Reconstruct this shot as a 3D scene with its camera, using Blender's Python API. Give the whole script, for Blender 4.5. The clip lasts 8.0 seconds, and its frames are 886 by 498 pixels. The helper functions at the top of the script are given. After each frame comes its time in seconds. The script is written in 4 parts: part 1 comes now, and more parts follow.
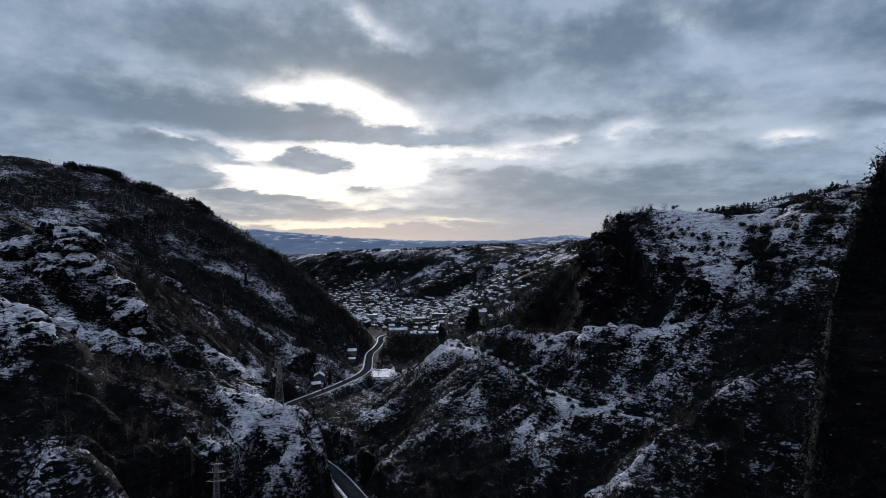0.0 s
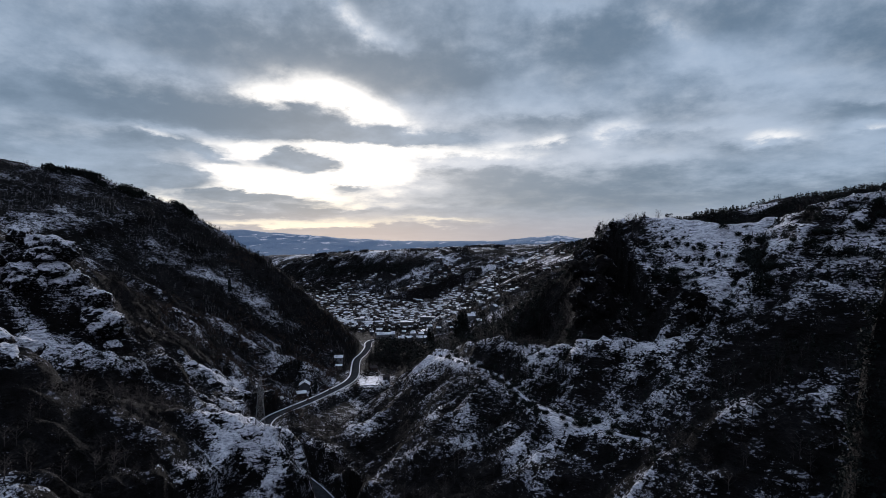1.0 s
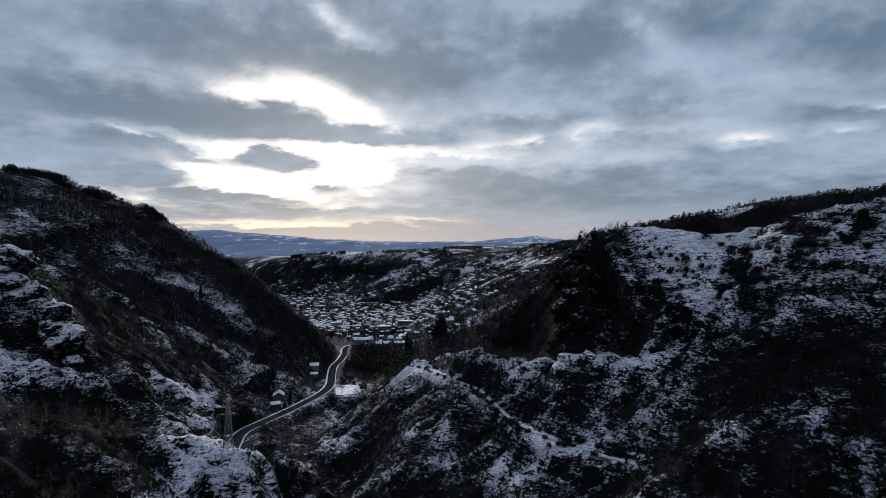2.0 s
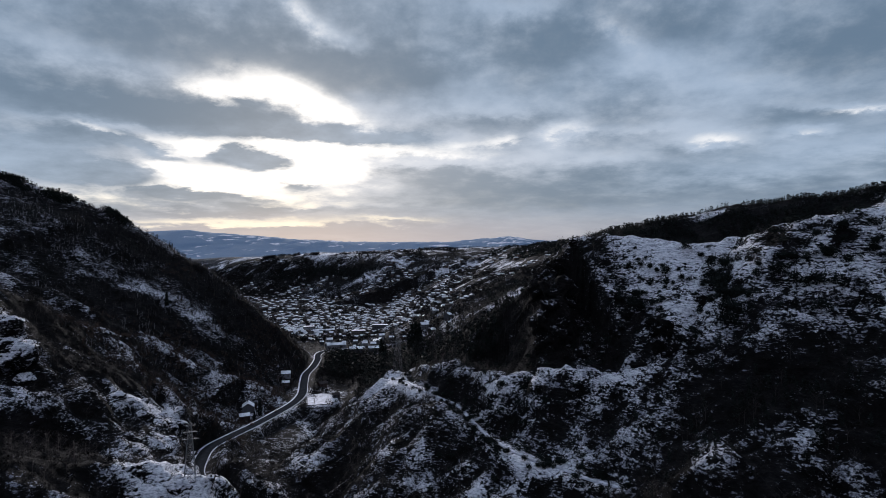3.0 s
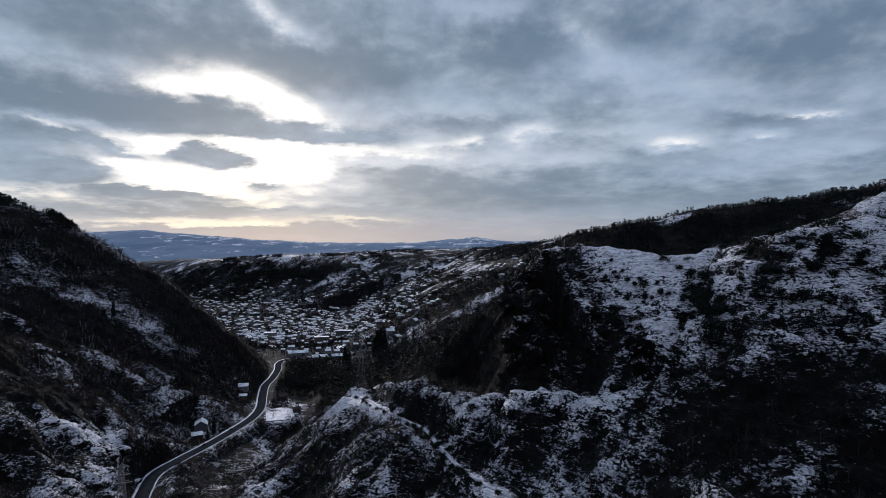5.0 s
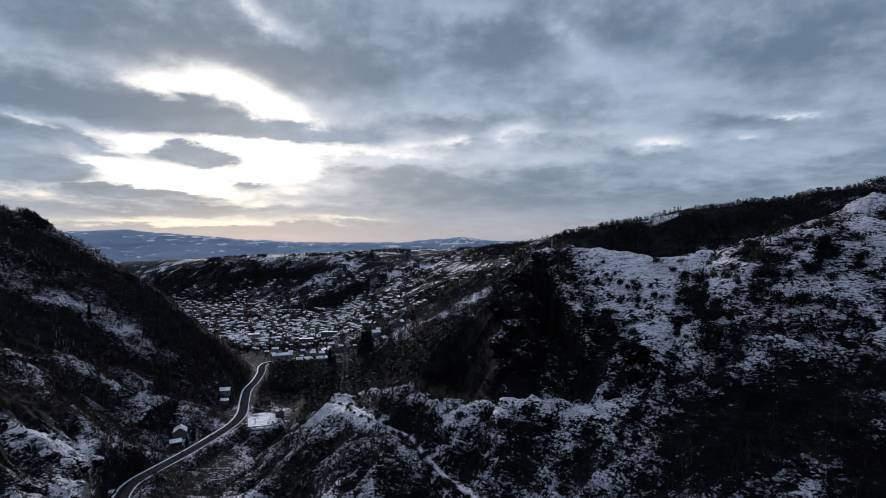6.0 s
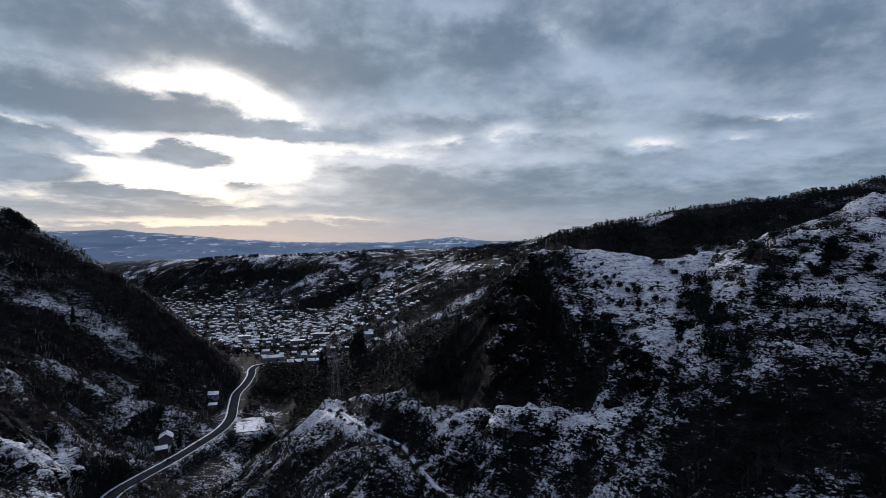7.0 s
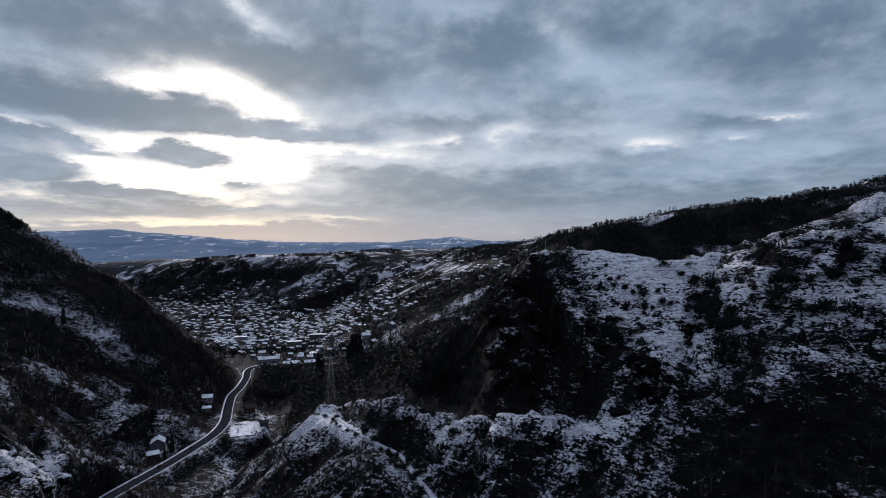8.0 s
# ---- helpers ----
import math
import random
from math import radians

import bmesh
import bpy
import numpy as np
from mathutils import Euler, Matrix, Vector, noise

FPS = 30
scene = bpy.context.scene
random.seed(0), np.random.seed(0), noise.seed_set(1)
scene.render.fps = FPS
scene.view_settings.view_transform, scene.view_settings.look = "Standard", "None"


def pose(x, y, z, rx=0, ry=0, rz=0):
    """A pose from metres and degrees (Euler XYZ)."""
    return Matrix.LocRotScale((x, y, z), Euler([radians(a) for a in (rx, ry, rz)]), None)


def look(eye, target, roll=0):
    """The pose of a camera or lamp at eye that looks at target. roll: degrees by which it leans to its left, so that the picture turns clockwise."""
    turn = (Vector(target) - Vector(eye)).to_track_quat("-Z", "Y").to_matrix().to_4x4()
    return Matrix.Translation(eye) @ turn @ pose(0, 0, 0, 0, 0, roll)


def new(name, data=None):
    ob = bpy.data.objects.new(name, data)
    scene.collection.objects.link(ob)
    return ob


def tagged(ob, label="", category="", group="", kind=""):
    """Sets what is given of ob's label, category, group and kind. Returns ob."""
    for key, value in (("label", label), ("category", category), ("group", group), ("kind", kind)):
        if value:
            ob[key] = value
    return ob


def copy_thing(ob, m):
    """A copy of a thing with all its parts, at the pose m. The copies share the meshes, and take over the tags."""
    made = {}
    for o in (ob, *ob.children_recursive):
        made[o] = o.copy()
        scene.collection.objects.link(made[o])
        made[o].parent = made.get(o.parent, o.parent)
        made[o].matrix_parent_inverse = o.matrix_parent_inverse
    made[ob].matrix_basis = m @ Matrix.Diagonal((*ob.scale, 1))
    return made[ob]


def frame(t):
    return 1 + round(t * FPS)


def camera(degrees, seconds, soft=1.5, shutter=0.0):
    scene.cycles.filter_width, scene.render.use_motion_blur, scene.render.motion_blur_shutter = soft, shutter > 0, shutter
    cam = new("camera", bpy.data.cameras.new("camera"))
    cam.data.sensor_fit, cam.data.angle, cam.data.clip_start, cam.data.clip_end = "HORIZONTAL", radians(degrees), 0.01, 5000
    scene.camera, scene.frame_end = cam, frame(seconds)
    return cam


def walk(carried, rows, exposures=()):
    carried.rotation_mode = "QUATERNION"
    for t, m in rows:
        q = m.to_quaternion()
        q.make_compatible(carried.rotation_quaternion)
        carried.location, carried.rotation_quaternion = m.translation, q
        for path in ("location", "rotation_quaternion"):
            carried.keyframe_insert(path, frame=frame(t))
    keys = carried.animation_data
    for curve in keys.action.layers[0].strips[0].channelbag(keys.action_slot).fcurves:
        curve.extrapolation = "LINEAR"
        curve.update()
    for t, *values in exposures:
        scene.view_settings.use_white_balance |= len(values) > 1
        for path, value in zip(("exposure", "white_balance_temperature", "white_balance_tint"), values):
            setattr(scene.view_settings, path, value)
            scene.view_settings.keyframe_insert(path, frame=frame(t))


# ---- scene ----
cam = camera(73.4, 8.0, soft=0.55)
METRES, EYE, TILT, LEAN, TURN = 85.0, 110.0, 0.0, 0.0, 0.0
ROWS = [
    (0.0, 0.0, 0.0, 0.0, 0.0, 0.0, 0.0),
    (0.5, -0.0011, 0.0591, 0.0311, -0.33, -0.01, 0.01),
    (1.0, -0.0034, 0.1183, 0.0626, -1.15, -0.03, 0.0),
    (1.5, -0.004, 0.1777, 0.0944, -2.12, -0.03, -0.01),
    (3.0, 0.0008, 0.3563, 0.1897, -5.7, -0.08, 0.04),
    (3.5, 0.0047, 0.4152, 0.2165, -6.68, -0.07, 0.02),
    (4.0, 0.0099, 0.4745, 0.2369, -7.46, -0.06, 0.03),
    (4.5, 0.0158, 0.5322, 0.2497, -8.21, -0.06, 0.02),
    (6.0, 0.0393, 0.7086, 0.2708, -10.27, -0.12, 0.02),
    (6.5, 0.0488, 0.7678, 0.2752, -10.66, -0.12, 0.04),
    (7.0, 0.0587, 0.8254, 0.28, -10.93, -0.13, 0.04),
    (7.5, 0.0679, 0.8806, 0.2831, -11.05, -0.15, 0.03),
    (8.0, 0.0768, 0.9347, 0.2849, -11.11, -0.15, 0.03),
]
walk(cam, [(t, pose(0, 0, EYE, TILT, LEAN, TURN) @ pose(METRES * x, METRES * y, METRES * z, 90 + pitch, roll, yaw)) for t, x, y, z, yaw, pitch, roll in ROWS])
scene.view_settings.exposure = 0.0

# ---- sky and light ----
SUN_AZ, SUN_EL = -8.0, 13.0          # degrees right of +y, degrees up
world = bpy.data.worlds.new("overcast_sky")
scene.world = world
world.use_nodes = True


class Graph:
    """Short hand for node trees: every call makes one node and gives its output."""

    def __init__(self, tree):
        self.tree = tree
        tree.nodes.clear()

    def node(self, kind, **inputs):
        n = self.tree.nodes.new(kind)
        for key, value in inputs.items():
            self.put(n, key.replace("_", " "), value)
        return n

    def put(self, n, key, value):
        socket = n.inputs[int(key)] if key.isdigit() else n.inputs[key]
        if isinstance(value, bpy.types.NodeSocket):
            self.tree.links.new(value, socket)
        else:
            socket.default_value = value

    def math(self, op, a, b=0.0, c=0.0, clamp=False):
        n = self.tree.nodes.new("ShaderNodeMath")
        n.operation, n.use_clamp = op, clamp
        for i, v in enumerate((a, b, c)):
            self.put(n, str(i), v)
        return n.outputs[0]

    def add(self, a, b):
        return self.math("ADD", a, b)

    def sub(self, a, b):
        return self.math("SUBTRACT", a, b)

    def mul(self, a, b):
        return self.math("MULTIPLY", a, b)

    def ramp(self, x, lo, hi, a=0.0, b=1.0):
        n = self.tree.nodes.new("ShaderNodeMapRange")
        n.interpolation_type = "SMOOTHSTEP"
        for i, v in enumerate((x, lo, hi, a, b)):
            self.put(n, str(i), v)
        return n.outputs[0]

    def noise(self, vec, scale, detail=4.0, rough=0.55, distort=0.0, w=0.0):
        n = self.tree.nodes.new("ShaderNodeTexNoise")
        n.noise_dimensions = "4D"
        self.put(n, "Vector", vec)
        for key, value in (("Scale", scale), ("Detail", detail), ("Roughness", rough), ("Distortion", distort), ("W", w)):
            n.inputs[key].default_value = value
        return n.outputs[0]

    def mix(self, f, a, b):
        n = self.tree.nodes.new("ShaderNodeMix")
        n.data_type = "RGBA"
        for i, v in ((0, f), (6, a), (7, b)):
            if not isinstance(v, bpy.types.NodeSocket) and i:
                v = (*v, 1.0)
            self.put(n, str(i), v)
        return n.outputs[2]

    def vec(self, x, y, z):
        return self.node("ShaderNodeCombineXYZ", X=x, Y=y, Z=z).outputs[0]

    def split(self, v):
        n = self.node("ShaderNodeSeparateXYZ", Vector=v)
        return n.outputs[0], n.outputs[1], n.outputs[2]


def build_sky():
    g = Graph(world.node_tree)
    way = g.node("ShaderNodeTexCoord").outputs["Generated"]
    dx, dy, dz = g.split(way)
    # azimuth (right of +y) and elevation, in degrees
    az = g.mul(g.math("ARCTAN2", dx, dy), 57.2958)
    el = g.mul(g.math("ARCSINE", dz), 57.2958)
    rows = g.math("LOGARITHM", g.add(g.math("MAXIMUM", el, 0.0), 5.0), 2.71828)
    ang = g.vec(g.mul(az, 0.05), g.mul(rows, 1.9), 0.0)
    big = g.noise(ang, 1.15, 4.0, 0.5, 0.0, 3.1)
    lump = g.noise(ang, 2.7, 8.0, 0.56, 0.0, 9.4)
    fine = g.noise(ang, 7.0, 6.0, 0.6, 0.0, 7.7)
    wisp = g.noise(ang, 2.6, 7.0, 0.62, 0.0, 1.7)
    wobble = g.noise(ang, 1.6, 5.0, 0.6, 0.2, 5.3)
    # the same billows a little towards the light, for their lit rims
    toward = g.vec(g.add(g.mul(az, 0.05), -0.03), g.add(g.mul(rows, 1.9), -0.10), 0.0)
    lump_below = g.noise(toward, 2.7, 8.0, 0.56, 0.0, 9.4)
    # edges of the openings are torn by the noise
    azw = g.add(az, g.mul(g.sub(wobble, 0.5), 7.0))
    elw = g.add(g.add(el, g.mul(g.sub(wisp, 0.5), 3.4)), g.mul(g.sub(fine, 0.5), 1.4))

    def patch(a, e, ra, re, slope=0.0, soft=True):
        u = g.sub(azw if soft else az, a)
        v = g.sub(g.sub(elw if soft else el, e), g.mul(u, slope))
        d = g.add(g.math("POWER", g.math("ABSOLUTE", g.math("DIVIDE", u, ra)), 2.0), g.math("POWER", g.math("ABSOLUTE", g.math("DIVIDE", v, re)), 2.0))
        return g.math("EXPONENT", g.mul(d, -1.0))

    def total(rows, soft=True):
        out = 0.0
        for weight, *row in rows:
            out = g.add(out, g.mul(patch(*row, soft=soft), weight))
        return out

    # openings in the cloud, where the bright sky behind it shows
    gaps = total(GAPS)
    islands = total(ISLANDS)
    glow = total(GLOW, soft=False)
    thin = total(THIN)
    torn = g.add(g.mul(g.sub(fine, 0.5), 1.9), g.mul(g.sub(wisp, 0.5), 1.9))
    torn = g.mul(torn, g.ramp(gaps, 0.0, 0.35, 0.25, 1.0))
    open_sky = g.ramp(g.add(g.sub(gaps, islands), torn), -0.1, 1.3)
    # grey layers of cloud
    body = g.add(g.mul(big, 0.36), g.add(g.mul(lump, 0.38), g.mul(fine, 0.26)))
    body = g.add(body, g.mul(g.sub(lump, lump_below), -0.30))
    shade = g.ramp(g.add(body, g.mul(thin, 0.22)), 0.335, 0.71)
    cloud = g.mix(shade, (0.138, 0.208, 0.302), (0.38, 0.485, 0.64))
    low = g.ramp(el, 7.0, 1.0)
    cloud = g.mix(g.mul(low, 0.6), cloud, (0.27, 0.325, 0.415))
    glow = g.mul(glow, g.ramp(g.add(body, g.mul(thin, 0.10)), 0.40, 0.60, 0.35, 1.12))
    cloud = g.mix(g.math("MULTIPLY", g.sub(glow, g.mul(islands, 0.55)), 0.85, clamp=True), cloud, (0.73, 0.76, 0.84))
    dusk = g.mul(g.ramp(el, 4.2, 1.4), g.ramp(g.math("ABSOLUTE", g.sub(az, 2.0)), 45.0, 8.0))
    cloud = g.mix(g.mul(dusk, 0.5), cloud, (0.48, 0.465, 0.535))
    bright = g.mix(g.ramp(el, 6.5, 2.5), (1.15, 1.13, 1.12), (1.0, 0.93, 0.80))
    air = g.tree.nodes.new("ShaderNodeTexSky")
    air.sky_type = "NISHITA"
    air.sun_disc = False
    air.sun_elevation, air.sun_rotation = radians(SUN_EL), radians(SUN_AZ)
    # away from the sunset the cloud is an even grey, thinner overhead
    over = g.ramp(el, 26.0, 70.0, 1.0, 1.55)
    lit = g.mix(open_sky, cloud, bright)
    lit = g.mix(g.ramp(g.math("ABSOLUTE", g.sub(az, SUN_AZ)), 60.0, 130.0, 0.0, 0.75), lit, (0.29, 0.335, 0.48))
    clear = g.node("ShaderNodeBackground", Color=air.outputs[0], Strength=0.06)
    veil = g.node("ShaderNodeBackground", Color=lit, Strength=over)
    both = g.tree.nodes.new("ShaderNodeMixShader")
    g.put(both, "0", 0.93)
    g.tree.links.new(clear.outputs[0], both.inputs[1])
    g.tree.links.new(veil.outputs[0], both.inputs[2])
    out = g.tree.nodes.new("ShaderNodeOutputWorld")
    g.tree.links.new(both.outputs[0], out.inputs[0])


# weight, azimuth, elevation, half widths, slope
GAPS = [
    (1.3, -16.0, 14.0, 2.2, 1.09, -0.11), (1.4, -10.4, 14.4, 3.9, 1.55, -0.16), (1.2, -5.6, 13.1, 3.9, 1.06, -0.31), (1.3, -16.5, 9.2, 3.4, 0.64, -0.09), (1.4, -7.9, 9.5, 7.5, 0.78, 0.0), (1.0, 2.6, 9.6, 7.0, 0.6, -0.05), (1.5, -16.5, 5.7, 4.9, 1.68, 0.0),
    (1.5, -8.4, 6.8, 5.5, 2.35, 0.0), (1.0, -4.9, 7.9, 3.1, 1.59, 0.0), (0.9, -22.3, 9.4, 3.6, 0.33, -0.29), (0.9, -19.1, 7.1, 2.6, 0.68, 0.0), (1.1, -12.3, 2.3, 10.5, 0.41, 0.0), (0.7, 0.4, 2.8, 4.3, 0.27, 0.0), (0.6, -24.1, 5.0, 5.1, 0.74, 0.0),
    (0.5, 8.0, 10.2, 3.3, 0.54, 0.0),
    (0.75, 16.9, 10.7, 1.8, 0.75, 0.2), (0.6, 30.4, 9.7, 1.7, 0.45, 0.0), (0.5, 37.1, 9.2, 1.3, 0.24, 0.0), (0.34, -6.5, 20.9, 2.8, 1.3, -0.62), (0.26, 22.4, 19.2, 2.2, 1.3, -0.62), (0.4, 40.6, 11.0, 1.9, 0.28, 0.0), (0.5, 11.5, 10.5, 1.6, 0.38, 0.0), (0.4, 3.6, 10.3, 3.2, 0.33, 0.0),
]
ISLANDS = [
    (2.6, -13.2, 8.2, 2.6, 0.86, -0.17), (1.6, -10.4, 7.8, 2.0, 0.41, 0.0), (1.7, -21.0, 8.7, 2.5, 0.48, -0.34), (2.4, -26.0, 6.6, 5.6, 0.99, -0.1), (1.0, -26.3, 8.7, 3.3, 0.81, 0.0), (1.5, -6.9, 5.8, 2.1, 0.47, 0.0), (1.2, -15.1, 4.5, 5.1, 0.4, 0.0),
    (0.8, -18.7, 4.8, 3.0, 0.29, 0.0), (1.8, -11.8, 11.0, 15.9, 0.87, -0.05), (0.9, -13.7, 13.3, 1.6, 0.51, -0.22), (0.7, -0.7, 10.6, 4.8, 0.54, 0.0), (0.9, -7.9, 3.6, 8.0, 0.37, 0.0), (0.8, -16.5, 3.1, 4.5, 0.25, 0.0), (0.7, -3.8, 1.7, 10.4, 0.32, 0.0),
    (0.6, -6.9, 13.9, 1.5, 0.42, -0.31),
]
GLOW = [
    (0.9, -10.9, 6.6, 14.0, 4.6, 0.0), (0.5, 6.9, 8.3, 14.2, 3.2, 0.0), (0.35, -10.9, 14.1, 11.2, 2.32, -0.11), (0.22, 19.8, 10.6, 13.6, 2.4, 0.0), (0.25, -22.9, 6.5, 8.8, 4.2, 0.0),
]
# cloud thinned and lit through, or (minus) heavy and dark
THIN = [
    (1.6, 16.9, 10.6, 2.2, 1.08, 0.3), (1.3, 30.3, 9.8, 2.6, 0.81, 0.0), (1.1, 30.0, 8.9, 1.4, 0.51, 0.0), (1.0, 37.1, 9.2, 2.3, 0.38, 0.0), (0.7, 23.2, 18.5, 3.1, 1.3, -0.62), (0.8, 24.4, 16.5, 4.0, 1.57, 0.0), (0.6, 32.1, 14.1, 5.0, 1.29, 0.0),
    (1.0, 40.2, 11.2, 3.1, 0.46, -0.12), (0.9, -6.4, 20.8, 4.1, 1.2, -0.62), (0.7, 12.9, 21.9, 3.8, 1.09, 0.0), (0.8, -24.1, 10.4, 5.1, 0.46, -0.06), (0.6, 25.4, 10.9, 8.0, 0.52, 0.0), (0.5, 6.9, 13.4, 12.0, 1.63, 0.0), (0.8, 3.6, 8.4, 8.7, 0.54, 0.0),
    (0.5, 19.8, 8.7, 6.8, 0.64, 0.0), (0.6, 40.6, 8.0, 5.8, 0.74, 0.0), (-0.8, -22.5, 12.7, 9.7, 1.69, 0.0), (-0.8, -12.8, 17.0, 10.9, 1.32, -0.05), (-0.6, 0.4, 16.3, 8.0, 1.94, 0.0), (-1.1, 4.7, 6.6, 7.1, 1.3, -0.08), (-0.7, 13.4, 4.8, 8.1, 1.08, 0.0),
    (-0.7, 28.4, 8.7, 3.8, 0.61, 0.0), (-0.6, 19.8, 6.4, 8.4, 0.85, 0.0), (-0.7, 35.6, 10.8, 5.6, 0.68, 0.0), (-0.7, 38.6, 15.1, 6.9, 1.88, 0.0), (-0.6, 28.8, 18.7, 3.8, 2.04, 0.0), (-0.7, 15.6, 18.3, 5.4, 1.94, 0.0), (-0.5, 29.8, 4.5, 12.2, 0.91, 0.0),
    (0.4, 32.1, 6.4, 10.0, 0.7, 0.0), (-0.6, -18.7, 19.2, 8.7, 1.46, 0.0), (0.5, -24.8, 15.6, 5.4, 1.1, -0.12), (-0.6, 11.8, 11.8, 6.5, 0.65, 0.0), (-0.5, 43.2, 6.2, 2.9, 0.89, 0.0),
]
build_sky()
sun = new("sun", bpy.data.lights.new("sun", "SUN"))
sun.data.energy, sun.data.angle, sun.data.color = 3.6, radians(14), (1.0, 0.96, 0.99)
sun_way = Vector((math.sin(radians(SUN_AZ)) * math.cos(radians(SUN_EL)), math.cos(radians(SUN_AZ)) * math.cos(radians(SUN_EL)), math.sin(radians(SUN_EL))))
sun.matrix_world = look(sun_way * 3000, (0, 0, 0))


# ---- materials ----
def material(name):
    m = bpy.data.materials.new(name)
    m.use_nodes = True
    g = Graph(m.node_tree)
    return m, g


def finish(g, colour, rough=0.9, bump=None, depth=0.3, metal=0.0):
    s = g.node("ShaderNodeBsdfPrincipled", Roughness=rough, Metallic=metal)
    g.put(s, "Base Color", colour if isinstance(colour, bpy.types.NodeSocket) else (*colour, 1.0))
    s.inputs["Specular IOR Level"].default_value = 0.0 if rough >= 1.0 else 0.05 if rough >= 0.95 else 0.12
    if bump is not None:
        b = g.node("ShaderNodeBump", Strength=1.0, Distance=depth, Height=bump)
        g.tree.links.new(b.outputs[0], s.inputs["Normal"])
    out = g.tree.nodes.new("ShaderNodeOutputMaterial")
    g.tree.links.new(s.outputs[0], out.inputs[0])


def plain(name, colour, vary=0.25, scale=3.0, rough=0.85, metal=0.0, depth=0.02):
    m, g = material(name)
    p = g.node("ShaderNodeTexCoord").outputs["Object"]
    a, b = g.noise(p, scale, 5.0), g.noise(p, scale * 9, 3.0)
    f = g.add(g.mul(a, 0.7), g.mul(b, 0.3))
    dark = tuple(c * (1 - vary) for c in colour)
    light = tuple(min(1.0, c * (1 + vary)) for c in colour)
    finish(g, g.mix(g.ramp(f, 0.3, 0.7), dark, light), rough, b, depth, metal)
    return m


def ground_material():
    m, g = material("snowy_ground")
    p = g.node("ShaderNodeNewGeometry").outputs["Position"]
    at = g.tree.nodes.new("ShaderNodeAttribute")
    at.attribute_name = "snow"
    cover = at.outputs["Fac"]
    px, py, pz = g.split(p)
    strata = g.vec(g.mul(px, 0.35), g.mul(py, 0.35), g.mul(pz, 1.5))
    n1 = g.noise(p, 0.07, 5.0, 0.6)
    n2 = g.noise(p, 0.20, 6.0, 0.70, 0.4)
    n3 = g.noise(strata, 0.62, 5.0, 0.70, 0.5)
    n4 = g.noise(p, 0.85, 4.0, 0.72)
    grain = g.noise(strata, 1.9, 3.0, 0.6)
    f = g.add(g.add(g.mul(n1, 0.05), g.mul(n2, 0.27)), g.add(g.mul(n3, 0.28), g.add(g.mul(n4, 0.22), g.mul(grain, 0.18))))
    # the cover, 0 to 1, moves the threshold of the broken noise
    f = g.add(g.mul(g.sub(f, 0.5), 6.6), 0.5)
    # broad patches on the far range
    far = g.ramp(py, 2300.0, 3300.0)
    wide = g.noise(g.vec(g.mul(px, 0.6), py, g.mul(pz, 2.0)), 0.010, 7.0, 0.66, 0.6)
    f = g.add(g.mul(f, g.sub(1.0, far)), g.mul(g.add(g.mul(g.sub(wide, 0.5), 3.6), 0.53), far))
    snow = g.ramp(g.add(f, g.mul(g.sub(cover, 0.5), 1.45)), 0.46, 0.62)
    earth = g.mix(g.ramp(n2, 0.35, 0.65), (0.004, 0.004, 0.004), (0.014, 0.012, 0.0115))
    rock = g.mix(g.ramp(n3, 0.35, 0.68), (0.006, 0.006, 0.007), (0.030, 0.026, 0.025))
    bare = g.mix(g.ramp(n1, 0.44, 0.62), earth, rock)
    # woodland of the far range, with blue distance haze put into its colour
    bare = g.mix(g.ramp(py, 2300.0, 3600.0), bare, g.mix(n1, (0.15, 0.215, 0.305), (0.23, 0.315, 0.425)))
    # relief shading put into the snow colour: bumps white, pits grey
    white = g.mix(g.ramp(g.add(g.mul(grain, 0.5), g.mul(n3, 0.5)), 0.40, 0.58), (0.41, 0.40, 0.45), (0.99, 0.965, 1.0))
    # where the cover is thin, dead grass stands through it
    thin = g.ramp(g.add(cover, g.mul(g.sub(n4, 0.5), 1.0)), 0.40, 0.66)
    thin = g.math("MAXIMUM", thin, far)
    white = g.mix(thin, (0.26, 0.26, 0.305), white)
    bump = g.add(g.add(g.mul(n2, 2.4), g.mul(n3, 1.8)), g.add(g.mul(n4, 1.4), g.mul(grain, 0.7)))
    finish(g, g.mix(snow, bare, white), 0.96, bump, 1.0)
    return m


M_GROUND = ground_material()
M_ASPHALT = plain("dark_asphalt", (0.032, 0.033, 0.037), 0.35, 0.4, 1.0)
M_SNOW = plain("trodden_snow", (0.54, 0.54, 0.60), 0.5, 0.3, 0.8, depth=0.1)
M_PATH = plain("packed_path_snow", (0.5, 0.5, 0.55), 0.5, 0.35, 0.8, depth=0.1)
M_ROOFSNOW = plain("roof_snow", (0.70, 0.70, 0.77), 0.45, 0.16, 0.8)
M_TILE = plain("dark_roof_tile", (0.05, 0.04, 0.038), 0.4, 0.8)
M_WALLS = [plain("render_cream", (0.12, 0.105, 0.09), 0.25, 0.3), plain("render_grey", (0.08, 0.08, 0.087), 0.25, 0.3),
           plain("brick_red", (0.065, 0.042, 0.037), 0.3, 0.6), plain("render_white", (0.19, 0.19, 0.20), 0.2, 0.3)]
M_GLASS = plain("dark_window_glass", (0.02, 0.022, 0.028), 0.2, 1.0, 0.15)
M_WOOD = plain("dark_timber", (0.06, 0.045, 0.035), 0.3, 2.0)
M_STEEL = plain("galvanised_steel", (0.13, 0.135, 0.145), 0.2, 2.0, 0.6, 0.2)
